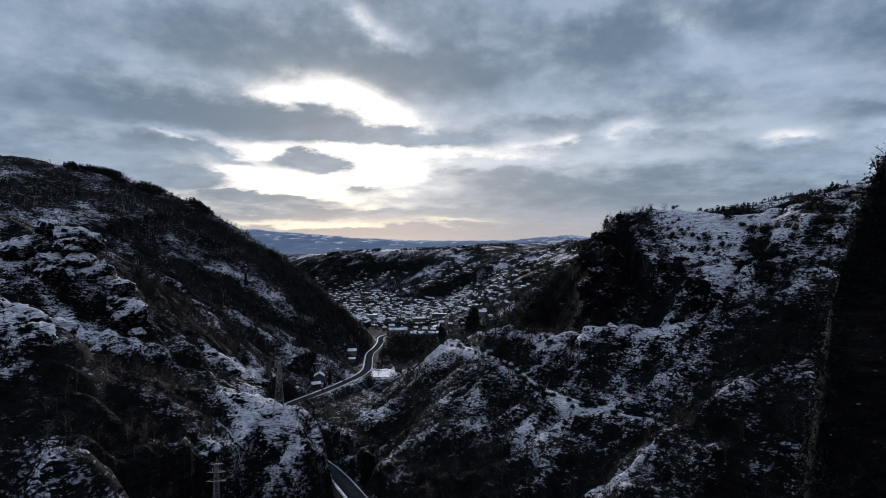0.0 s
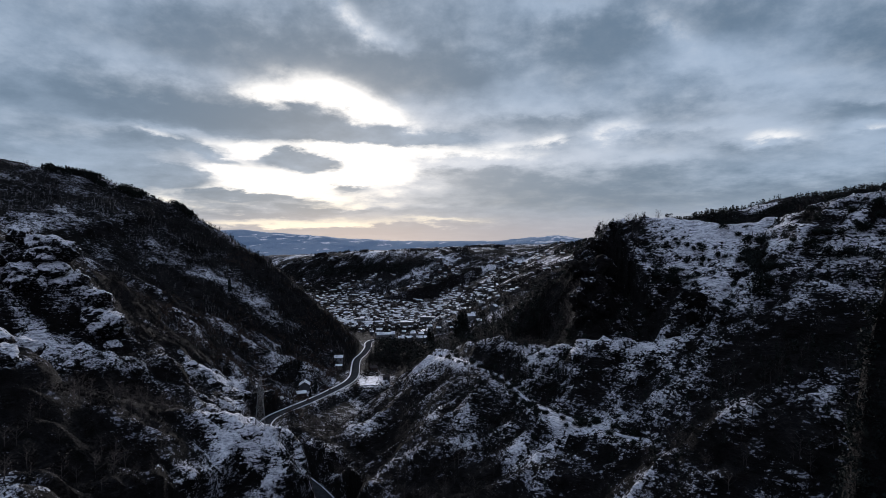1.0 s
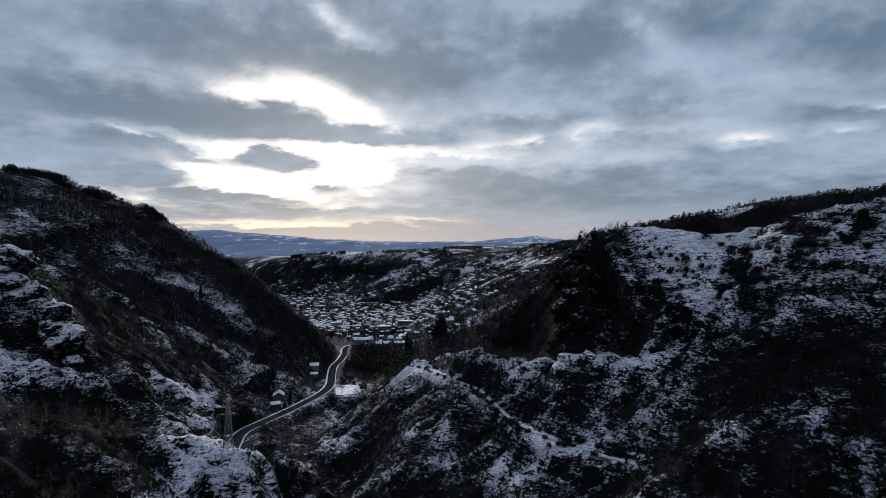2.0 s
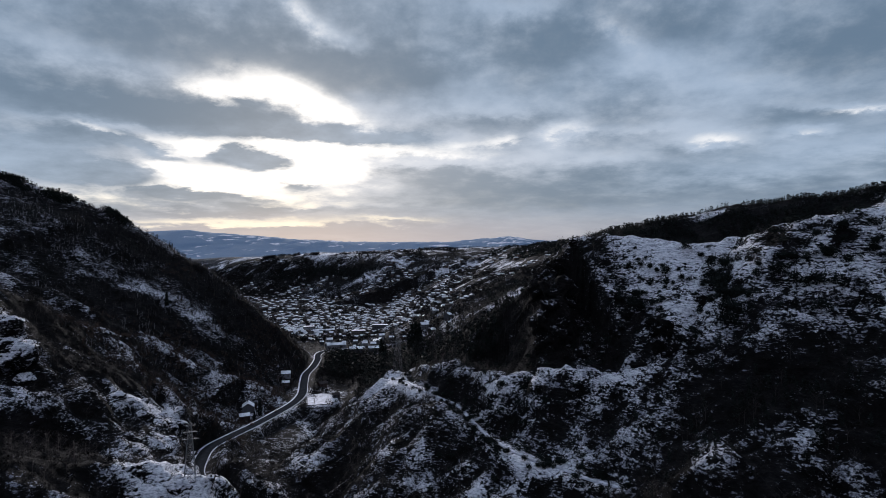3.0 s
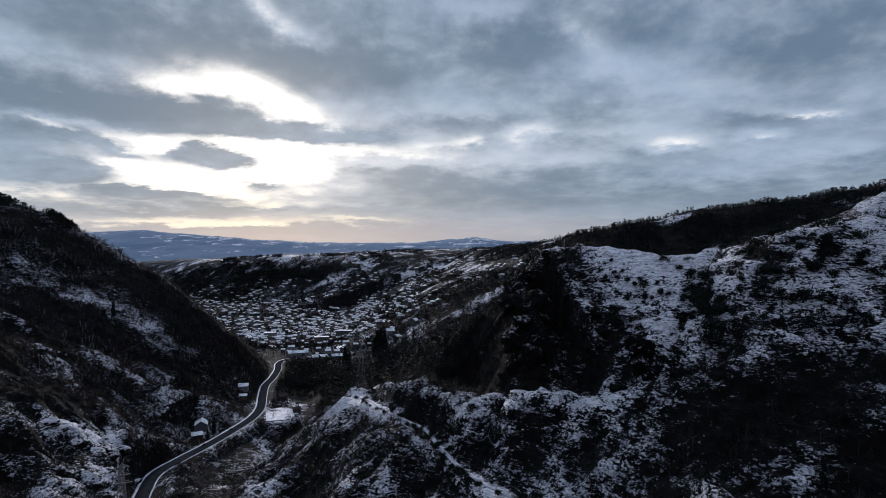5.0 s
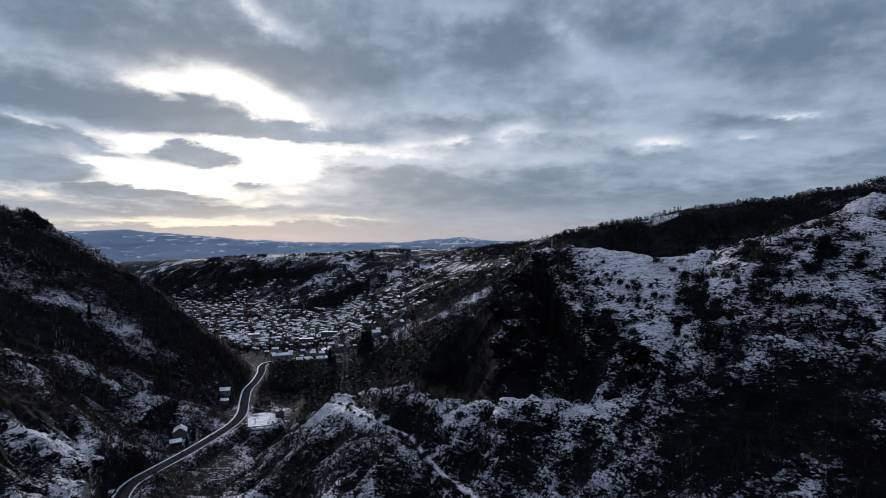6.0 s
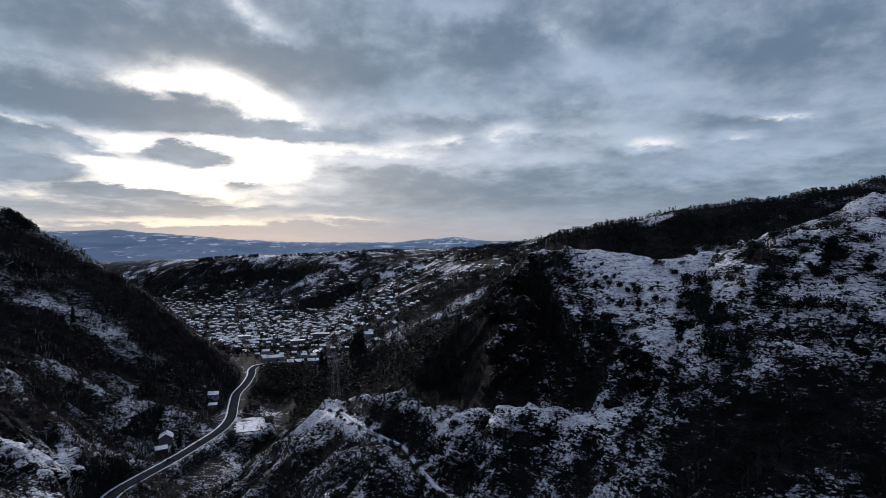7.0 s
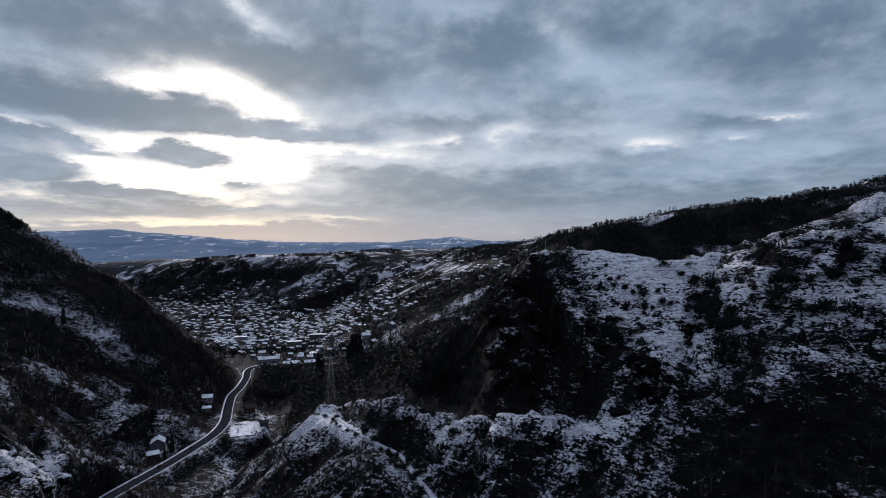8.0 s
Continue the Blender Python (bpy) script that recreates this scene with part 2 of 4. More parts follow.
M_TWIG = plain("bare_twigs", (0.012, 0.0105, 0.010), 0.5, 0.05)
M_FROST = plain("frosted_twigs", (0.19, 0.18, 0.19), 0.6, 0.06)
M_BARK = plain("grey_bark", (0.040, 0.033, 0.032), 0.4, 0.3)
M_NEEDLE = plain("dark_needles", (0.009, 0.012, 0.0105), 0.5, 0.08)
M_LEAF = plain("withered_leaves", (0.034, 0.022, 0.017), 0.5, 0.08)


# ---- the lie of the land ----
def hash2(ix, iy, seed):
    h = (ix.astype(np.int64) * 374761393 + iy.astype(np.int64) * 668265263 + seed * 1442695041) & 0xFFFFFFFF
    h = ((h ^ (h >> 13)) * 1274126177) & 0xFFFFFFFF
    return ((h ^ (h >> 16)) & 0xFFFF) / 65535.0


def value_noise(x, y, size, seed):
    """Smooth noise, 0 to 1."""
    x, y = x / size + 1000.0, y / size + 1000.0
    ix, iy = np.floor(x), np.floor(y)
    fx, fy = x - ix, y - iy
    fx, fy = fx * fx * fx * (fx * (6 * fx - 15) + 10), fy * fy * fy * (fy * (6 * fy - 15) + 10)
    a, b = hash2(ix, iy, seed), hash2(ix + 1, iy, seed)
    c, d = hash2(ix, iy + 1, seed), hash2(ix + 1, iy + 1, seed)
    return (a + (b - a) * fx) * (1 - fy) + (c + (d - c) * fx) * fy


def fbm(x, y, size, octaves, seed, gain=0.5):
    out, weight, norm = 0.0, 1.0, 0.0
    for i in range(octaves):
        ca, sa = math.cos(0.6 * i), math.sin(0.6 * i)
        out = out + weight * (value_noise(ca * x - sa * y, sa * x + ca * y, size, seed + i) - 0.5)
        norm += weight
        weight, size = weight * gain, size * 0.5
    return out / norm * 2


def step(x, lo, hi):
    t = np.clip((x - lo) / (hi - lo), 0, 1)
    return t * t * (3 - 2 * t)


def along(points, x, y):
    """Distance to a polyline, the height carried along it, the side (positive: to its right) and how far along."""
    best = np.full(x.shape, 1e9)
    z, side, run = np.zeros_like(best), np.zeros_like(best), np.zeros_like(best)
    for i in range(len(points) - 1):
        (ax, ay, az), (bx, by, bz) = points[i], points[i + 1]
        vx, vy = bx - ax, by - ay
        t = np.clip(((x - ax) * vx + (y - ay) * vy) / (vx * vx + vy * vy), 0, 1)
        d = np.hypot(x - ax - t * vx, y - ay - t * vy)
        hit = d < best
        best = np.where(hit, d, best)
        z = np.where(hit, az + t * (bz - az), z)
        side = np.where(hit, (x - ax) * vy - (y - ay) * vx, side)
        run = np.where(hit, i + t, run)
    return best, z, side, run


class Ridge:
    """A crest line with a slope on either side; end: the slope past its first point."""

    def __init__(self, points, right, left, end=None, rounding=6.0):
        self.points, self.right, self.left, self.end, self.rounding = points, right, left, end, rounding

    def height(self, x, y):
        d, z, side, run = along(self.points, x, y)
        slope = np.where(side > 0, self.right, self.left)
        if self.end:
            slope = np.where(run <= 0.0, self.end, slope)
        return z - slope * (np.sqrt(d * d + self.rounding ** 2) - self.rounding)


RIDGES = [
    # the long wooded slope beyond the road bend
    Ridge([(-66, 700, -18), (-86, 704, 8), (-122, 712, 40), (-190, 722, 96), (-255, 732, 134), (-305, 742, 163), (-369, 745, 186), (-428, 750, 206), (-600, 760, 235)], 0.5, 0.2),
    # rocky spur with the lattice pylon at its foot
    Ridge([(-46, 246, 2), (-51, 247, 26), (-57, 249, 33), (-66, 254, 39), (-80, 260, 41), (-96, 264, 38), (-108, 276, 33)], 0.7, 1.2, 1.6, 5.0),
    # bulging rock face above it
    Ridge([(-164, 337, 60), (-180, 323, 67), (-205, 328, 70), (-240, 330, 84)], 0.5, 1.2, 1.2, 5.0),
    Ridge([(-95, 285, 32), (-133, 335, 34), (-165, 350, 58), (-198, 362, 86), (-222, 368, 111), (-330, 400, 142), (-480, 420, 185)], 0.45, 0.6, 0.8, 4.0),
    Ridge([(-35, 180, -5), (-60, 165, 22), (-98, 160, 53), (-144, 208, 78), (-190, 205, 100), (-300, 180, 150), (-500, 150, 220)], 0.5, 0.55),
    # spur above the road
    Ridge([(-106, 528, -8), (-118, 566, 9), (-146, 542, 25), (-214, 524, 68), (-300, 520, 112)], 0.6, 0.6, 0.9, 8.0),
    # knoll with the footpath
    Ridge([(-14, 408, 15), (2, 392, 44), (20, 378, 54), (34, 365, 60), (60, 315, 66), (88, 280, 72), (112, 255, 72), (150, 240, 79), (185, 235, 96)], 1.25, 0.5, 1.0, 4.0),
    Ridge([(9, 416, 45), (14, 402, 50), (24, 380, 56)], 0.8, 0.8, 0.8, 4.0),
    Ridge([(-66, 398, -4), (-50, 394, 8), (-28, 374, 20), (-6, 378, 34)], 0.5, 0.45, 0.4, 6.0),
    Ridge([(18, 338, 44), (35, 323, 50), (55, 268, 42), (83, 245, 42), (100, 225, 50)], 0.55, 0.5, 0.8, 4.0),
    Ridge([(36, 205, 16), (59, 197, 36), (101, 196, 63), (150, 212, 78), (220, 190, 108)], 0.6, 0.6, None, 14.0),
    # crag beside the start of the flight
    Ridge([(56, 81, 92), (59, 84, 108), (64, 86, 121), (76, 85, 130), (120, 75, 150), (300, 60, 210)], 8.0, 8.0, 8.0, 2.0),
    # bald hill with the dark cliff
    Ridge([(86, 345, 98), (97, 358, 120), (109, 361, 134), (125, 353, 136), (143, 339, 133), (156, 326, 129), (180, 317, 129), (193, 285, 138), (230, 270, 148), (300, 250, 165), (480, 220, 200)], 0.8, 0.9, 1.9, 5.0),
    Ridge([(85, 312, 88), (89, 332, 103), (93, 372, 110), (100, 402, 100)], 2.0, 2.0, 2.2, 6.0),
    Ridge([(120, 250, 76), (127, 266, 92), (130, 307, 104), (138, 325, 122)], 0.9, 0.9, 0.9, 5.0),
    Ridge([(96, 420, 86), (92, 540, 60), (98, 600, 44)], 0.2, 0.7, 1.2),
    Ridge([(108, 600, 12), (150, 720, 18), (190, 860, 30)], 0.15, 0.3, 0.5),
    Ridge([(225, 440, 100), (272, 465, 126), (308, 458, 137), (344, 451, 149), (377, 445, 159), (404, 440, 172), (640, 430, 235)], 0.5, 0.3, 0.9),
    Ridge([(363, 1700, 128), (393, 1560, 132), (398, 1420, 137), (392, 1250, 140), (385, 1080, 144), (395, 1000, 155), (428, 914, 167), (529, 894, 189), (697, 861, 207), (838, 833, 240), (1300, 800, 310)], 0.42, 0.42, 0.3, 14.0),
    # far range
    Ridge([(-3600, 4500, 200), (-1989, 4800, 246), (-1507, 4740, 266), (-986, 4640, 219), (-304, 4500, 172), (498, 4350, 172), (899, 4270, 212), (1140, 4220, 180), (2200, 4000, 190), (4200, 3000, 260)], 0.21, 0.16, None, 60.0),
]
DOMES = [
    (-76, 257, 22, 3), (-118, 318, 14, 3), (-134, 334, 12, 3), (-150, 348, 11, 5), (-142, 212, 19, 10), (-172, 232, 15, 8), (-196, 358, 13, 8), (-214, 352, 16, 9), (-232, 366, 18, 8),
    (-250, 350, 20, 9), (-108, 300, 12, 2), (90, 326, 13, 5), (70, 282, 16, 4), (150, 236, 14, 5), (-90, 150, 12, 6), (34, 368, 12, 4), (96, 198, 12, 4),
    (-136, 392, 14, 5), (-152, 418, 13, 3), (-120, 366, 13, 5), (-126, 428, 10, 5), (-144, 448, 10, 5), (-110, 344, 11, 5), (-160, 390, 12, 3),
]
ROAD = [(-8, 195, 1), (-24, 232, 1), (-38, 261, 1), (-56, 298, -1), (-84, 340, -2), (-104, 376, -2), (-111, 406, -3), (-113, 432, -4), (-106, 458, -5), (-95, 490, -6), (-84, 528, -7), (-77, 560, -8), (-75.5, 594, -9), (-80, 640, -9.5), (-83.5, 685, -10), (-81, 725, -10.5), (-81, 773, -11), (-84, 808, -11), (-79, 832, -11), (-61, 845, -11), (-30, 852, -11)]
FOOTPATH = [(6, 408), (12, 391), (19, 362), (28, 343), (37, 327), (40, 308), (43, 294), (47, 281), (52, 266), (58, 255), (65, 247), (72, 236), (80, 225)]
PATH_HEIGHTS = [43, 45, 48, 47.5, 46, 46, 45, 44, 44, 44, 44, 44, 45]
STREAM = [(10, 120, 0), (0, 220, 0), (-18, 290, 0), (-40, 360, 0), (-50, 440, 0), (-45, 520, 0), (-35, 620, 0), (-45, 700, 0), (-40, 780, 0), (20, 900, 0)]


def smooth_line(points, per=8):
    """A soft curve through the points."""
    out = []
    pts = [Vector(p) for p in points]
    for i in range(len(pts) - 1):
        a, b, c, d = pts[max(i - 1, 0)], pts[i], pts[i + 1], pts[min(i + 2, len(pts) - 1)]
        for k in range(per):
            t = k / per
            out.append(0.5 * ((2 * b) + (c - a) * t + (2 * a - 5 * b + 4 * c - d) * t * t + (3 * b - a - 3 * c + d) * t ** 3))
    return out + [pts[-1]]


ROAD_LINE = smooth_line(ROAD)


def land(x, y):
    """Height of the ground, and its steepness of rock (0 to 1)."""
    x, y = np.asarray(x, float), np.asarray(y, float)
    far = step(np.hypot(x, y - 250), 300, 1500)
    wx = x + 7 * fbm(x, y, 60, 3, 11)
    wy = y + 7 * fbm(x, y, 60, 3, 17)
    # flat town floor, a slope of fields on its right, and the scarp of the plateau behind
    floor_z = -13 - 11 * step(y, 880, 1250)
    fields = 100 * (1 - np.exp(-np.clip(x - 20, 0, None) / 170.0)) * step(y, 700, 950) + 18 * step(y, 1150, 1500) * step(x, 60, 220)
    rim = np.clip(86 + 0.041 * (x + 642), 40, 150) + 10 * fbm(x, y, 600, 3, 5)
    foot = 1560 - 0.9 * np.clip(x, -700, 0) + 40 * fbm(x, y, 300, 3, 7)
    lift = step(y, foot, foot + 430)
    plain_drop = step(y, foot + 560, foot + 1100) * 70
    base = floor_z + fields
    base = base + np.maximum(rim - base, 0) * lift - plain_drop
    # terraces of fields below the rim
    base = base + 7 * fbm(x, y, 140, 3, 31) * step(y, 880, 1100) * step(x, -20, 120) * (1 - step(y, 1900, 2400))
    d, _, _, _ = along(STREAM, wx, wy)
    base = base - 11 * np.exp(-(d / 15) ** 2) * (1 - step(y, 700, 850))
    layers = np.stack([base] + [r.height(wx, wy) for r in RIDGES])
    top = layers.max(0)
    h = top + 3.0 * np.log(np.exp((layers - top) / 3.0).sum(0))
    # rounded masses of rock
    for cx, cy, r, up in DOMES:
        q = np.clip(1 - ((wx - cx) ** 2 + (wy - cy) ** 2) / (r * r), 0, 1)
        h = h + up * np.sqrt(q) * step(q, 0.0, 0.25)
    rough = step(h - base, 4, 25)
    steepen = 0.35 + 0.65 * rough
    h = h + steepen * (5.5 * fbm(x, y, 48, 4, 41) + 9.0 * far * fbm(x, y, 220, 4, 43))
    ridged = 1 - np.abs(fbm(x, y, 26, 4, 47)) * 2
    bald = 1 - 0.65 * np.exp(-((x - 150) / 55) ** 2 - ((y - 325) / 32) ** 2)
    h = h + bald * rough * (1 - far) * (4.2 * (ridged - 0.6) + 3.0 * fbm(x, y, 10, 4, 53))
    # ledges of rock
    ledge = step(fbm(x, y, 60, 3, 61), -0.1, 0.3) * rough * (1 - step(y, 400, 520)) * step(x, 10, 60) * step(y, 150, 190)
    size = 7.5
    k = h / size + 1.6 * fbm(x, y, 60, 4, 67)
    fl = np.floor(k)
    h = h + ledge * 0.36 * size * (step(k - fl, 0.55, 0.95) - (k - fl))
    # the road is cut into the slope
    d, z, _, _ = along([tuple(p) for p in ROAD_LINE[::2]], x, y)
    f = 1 - step(d, 6.0, 14.0)
    h = h * (1 - f) + (z - 0.35) * f
    # the footpath is trodden level
    d, _, _, run = along([(a, b, 0) for a, b in FOOTPATH], x, y)
    f = (1 - step(d, 2.5, 11.0)) * 0.92
    h = h * (1 - f) + np.interp(run, range(len(FOOTPATH)), PATH_HEIGHTS) * f
    # yard
    f = 1 - step(np.hypot((x + 56) / 1.0, (y - 570) / 1.6), 14, 22)
    h = h * (1 - f) + -9.25 * f
    return h


def height(x, y):
    return float(land(np.array([x]), np.array([y]))[0])


def axis(lo, hi, fine_lo, fine_hi, size, grow_lo, grow_hi):
    """Grid lines: even between fine_lo and fine_hi, then wider and wider."""
    mid = list(np.arange(fine_lo, fine_hi + size, size))
    up, s = [mid[-1]], size
    while up[-1] < hi:
        s *= grow_hi
        up.append(up[-1] + s)
    down, s = [mid[0]], size
    while down[-1] > lo:
        s *= grow_lo
        down.append(down[-1] - s)
    return np.array(down[:0:-1] + mid + up[1:])


XS = axis(-4600, 4600, -225, 225, 1.34, 1.032, 1.032)
YS = axis(-1200, 4950, 50, 470, 1.36, 1.04, 1.0085)
GX, GY = np.meshgrid(XS, YS)
GZ = land(GX, GY)


# where the snow lies: weight, x, y, half widths
SNOWY = [
    (0.05, 62, 272, 50, 36), (0.05, 130, 236, 40, 24),
    (0.24, 138, 300, 18, 34), (0.24, 160, 320, 30, 12), (0.2, 128, 272, 8, 12), (0.06, 195, 250, 40, 36), (0.06, 150, 234, 45, 13), (0.14, 10, 388, 16, 10), (0.16, 62, 254, 30, 14),
    (0.32, -75, 258, 20, 16), (0.34, -215, 348, 45, 24), (0.26, -190, 328, 28, 14), (0.42, -148, 212, 18, 20), (0.2, -140, 190, 12, 10), (0.6, -56, 573, 14, 18), (0.2, 390, 455, 90, 40),
    (1.4, 492, 886, 30, 16), (0.1, 90, 540, 40, 24), (0.16, -120, 325, 24, 22), (0.45, 235, 1650, 60, 40), (0.06, 60, 195, 16, 10),
    (0.14, -28, 372, 16, 14), (0.12, 85, 272, 36, 12), (0.1, 60, 300, 20, 26), (0.18, -100, 520, 22, 20), (0.22, -100, 2080, 700, 120), (0.20, 200, 1350, 190, 480), (0.3, -450, 2400, 250, 80), (0.3, -150, 2180, 200, 60), (0.3, 150, 2020, 200, 60),
    (0.34, -136, 392, 26, 44), (0.22, -182, 536, 14, 14), (0.22, -150, 572, 14, 12), (0.20, -128, 530, 16, 26), (0.14, -216, 620, 30, 13), (0.12, -180, 632, 34, 14), (0.12, -258, 656, 30, 12), (0.09, -180, 600, 90, 80),
    (0.10, 165, 262, 60, 26), (0.06, 162, 238, 40, 16), (0.14, 120, 240, 40, 22), (0.08, 60, 290, 30, 30), (0.55, -40, 1810, 60, 34), (0.42, -46, 630, 15, 50), (0.22, -48, 520, 24, 34), (0.2, -42, 450, 22, 40), (0.15, 150, 760, 60, 120), (0.12, 105, 640, 30, 60), (0.05, -150, 1350, 260, 350),
]
# where scrub and wood keep it dark
WOODED = [
    (0.06, -98, 152, 22, 16),
    (0.3, -480, 2130, 140, 80), (0.22, -174, 372, 14, 16),
    (0.18, 142, 194, 24, 14),
    (0.20, -300, 660, 160, 70), (0.12, -130, 700, 60, 40), (0.30, -230, 698, 120, 22), (0.14, -120, 710, 40, 20), (0.22, -230, 592, 50, 14), (0.16, -160, 608, 40, 12), (0.2, -165, 522, 20, 14), (0.2, -220, 560, 60, 16), (0.5, -56, 775, 24, 60), (0.4, -100, 868, 25, 36), (0.2, -168, 348, 12, 14), (0.16, -146, 339, 10, 12), (0.15, -106, 168, 18, 12), (0.14, 5, 345, 24, 36), (0.16, 170, 850, 80, 180), (0.16, 90, 330, 14, 40), (0.3, 72, 345, 20, 26), (0.24, -22, 320, 20, 60), (0.26, 0, 230, 36, 40),
    (0.35, 330, 600, 120, 120), (0.36, 600, 830, 300, 110), (0.32, 370, 890, 130, 60), (0.9, 70, 85, 60, 60), (0.6, 15, 640, 60, 130), (0.3, -240, 430, 80, 24),
    (0.4, -100, 1880, 60, 50), (0.4, -200, 1965, 60, 50), (0.4, -300, 2050, 60, 50), (0.10, 158, 218, 50, 13), (0.2, 60, 560, 40, 60), (0.4, 40, 440, 40, 30), (0.3, 82, 200, 16, 12), (0.3, -118, 178, 28, 16), (0.2, -240, 520, 80, 40), (0.45, -112, 238, 36, 40), (0.3, -150, 300, 40, 30), (0.3, -90, 190, 30, 20), (0.4, -210, 420, 80, 24), (0.25, 170, 284, 9, 14), (0.2, 150, 250, 12, 8), (0.2, 200, 240, 12, 10),
]


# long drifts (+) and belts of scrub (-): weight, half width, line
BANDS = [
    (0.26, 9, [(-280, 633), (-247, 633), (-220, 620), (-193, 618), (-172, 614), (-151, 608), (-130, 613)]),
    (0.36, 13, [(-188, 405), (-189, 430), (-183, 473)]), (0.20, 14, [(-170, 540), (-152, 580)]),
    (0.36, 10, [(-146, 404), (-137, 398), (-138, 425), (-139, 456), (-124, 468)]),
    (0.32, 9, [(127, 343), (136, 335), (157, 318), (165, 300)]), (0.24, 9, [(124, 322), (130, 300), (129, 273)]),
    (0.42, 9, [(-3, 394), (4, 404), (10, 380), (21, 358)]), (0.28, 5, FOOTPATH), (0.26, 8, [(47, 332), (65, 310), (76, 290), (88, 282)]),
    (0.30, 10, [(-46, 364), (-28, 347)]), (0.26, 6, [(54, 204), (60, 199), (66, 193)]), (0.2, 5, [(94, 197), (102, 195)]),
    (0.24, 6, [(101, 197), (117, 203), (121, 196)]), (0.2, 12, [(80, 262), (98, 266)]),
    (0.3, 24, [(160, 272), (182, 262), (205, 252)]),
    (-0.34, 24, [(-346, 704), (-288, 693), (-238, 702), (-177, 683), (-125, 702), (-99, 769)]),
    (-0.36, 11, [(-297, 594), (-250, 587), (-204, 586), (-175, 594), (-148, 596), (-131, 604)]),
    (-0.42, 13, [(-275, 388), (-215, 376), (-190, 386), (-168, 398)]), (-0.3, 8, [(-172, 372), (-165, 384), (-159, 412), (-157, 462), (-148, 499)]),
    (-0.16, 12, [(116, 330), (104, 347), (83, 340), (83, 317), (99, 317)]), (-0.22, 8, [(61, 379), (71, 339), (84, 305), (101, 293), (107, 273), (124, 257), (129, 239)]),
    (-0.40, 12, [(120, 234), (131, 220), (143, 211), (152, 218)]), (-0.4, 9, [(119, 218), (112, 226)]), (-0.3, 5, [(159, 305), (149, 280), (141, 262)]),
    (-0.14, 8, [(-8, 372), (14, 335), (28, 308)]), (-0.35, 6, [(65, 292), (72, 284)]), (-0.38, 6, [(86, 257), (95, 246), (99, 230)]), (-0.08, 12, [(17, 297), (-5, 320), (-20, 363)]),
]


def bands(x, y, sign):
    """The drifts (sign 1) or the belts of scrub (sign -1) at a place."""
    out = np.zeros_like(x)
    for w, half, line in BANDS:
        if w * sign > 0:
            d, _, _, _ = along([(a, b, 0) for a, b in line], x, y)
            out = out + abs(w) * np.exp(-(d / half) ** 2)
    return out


def blobs(rows, x, y):
    out = np.zeros_like(x)
    for w, cx, cy, rx, ry in rows:
        out = out + w * np.exp(-((x - cx) / rx) ** 2 - ((y - cy) / ry) ** 2)
    return out


def field_grid(x, y):
    u, v = x * 0.96 + y * 0.22 + 40 * fbm(x, y, 130, 4, 111), y * 0.98 + x * 0.08 + 44 * fbm(x, y, 130, 4, 113)
    return u / 44.0 + 50, v / 33.0 + 50


def field_cell(x, y):
    """One random number for each field."""
    u, v = field_grid(x, y)
    return hash2(np.floor(u), np.floor(v), 7)


def field_edge(x, y):
    """1 along the hedges between the fields."""
    u, v = field_grid(x, y)
    a, b = np.abs((u % 1.0) - 0.5), np.abs((v % 1.0) - 0.5)
    return np.maximum(step(a, 0.42, 0.47), step(b, 0.38, 0.45))


def soften(h, n):
    """A running mean over n grid lines each way."""
    for ax in (0, 1):
        pad = np.concatenate([np.repeat(np.take(h, [0], ax), n, ax), h, np.repeat(np.take(h, [-1], ax), n, ax)], ax)
        c = np.cumsum(pad, ax)
        hi, lo = np.take(c, range(2 * n, c.shape[ax]), ax), np.take(c, range(0, c.shape[ax] - 2 * n), ax)
        h = (hi - lo) / (2 * n)
    return h


def snow_cover(x, y, nz, proud):
    jx, jy = x + 16 * fbm(x, y, 40, 3, 71), y + 16 * fbm(x, y, 40, 3, 73)
    c = 0.41 + 0.24 * fbm(x, y, 70, 3, 79) + 0.34 * fbm(x, y, 18, 4, 83)
    # snow on the proud rocks, scrub in the hollows between
    c = c + 0.13 * np.clip(proud / 2.0, -1.0, 0.8) * (1 - step(y, 480, 700))
    kx, ky = x + 0.45 * (jx - x), y + 0.45 * (jy - y)
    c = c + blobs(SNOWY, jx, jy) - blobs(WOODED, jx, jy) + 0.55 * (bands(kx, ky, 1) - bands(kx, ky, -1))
    c = c - 0.13 * step(y, 780, 950) - 0.06 * step(y, 2300, 3200) + 0.10 * fbm(x, y, 320, 4, 89) * step(y, 900, 1200)
    # patchwork of fields and hedges
    far_fields = np.maximum(step(y, 840, 960), step(y, 600, 720) * step(x, 70, 120)) * (1 - step(y, 2500, 2900))
    c = c + far_fields * np.maximum(step(x, -60, 90), step(y, 2120, 2300)) * (0.55 * (field_cell(x, y) - 0.5) - 0.16 * field_edge(x, y) + 0.4 * fbm(x, y, 24, 3, 115))
    c = c + 0.5 * (fbm(x, y, 500, 3, 93) - 0.06) * step(y, 2300, 3000)
    c = c - 0.22 * (1 - step(nz, 0.42, 0.76))
    return np.clip(0.47 + 0.8 * (c - 0.47), 0.14, 0.78)


def normal_up(h, xs, ys):
    gy, gx = np.gradient(h, ys, xs)
    return 1 / np.sqrt(1 + gx * gx + gy * gy)


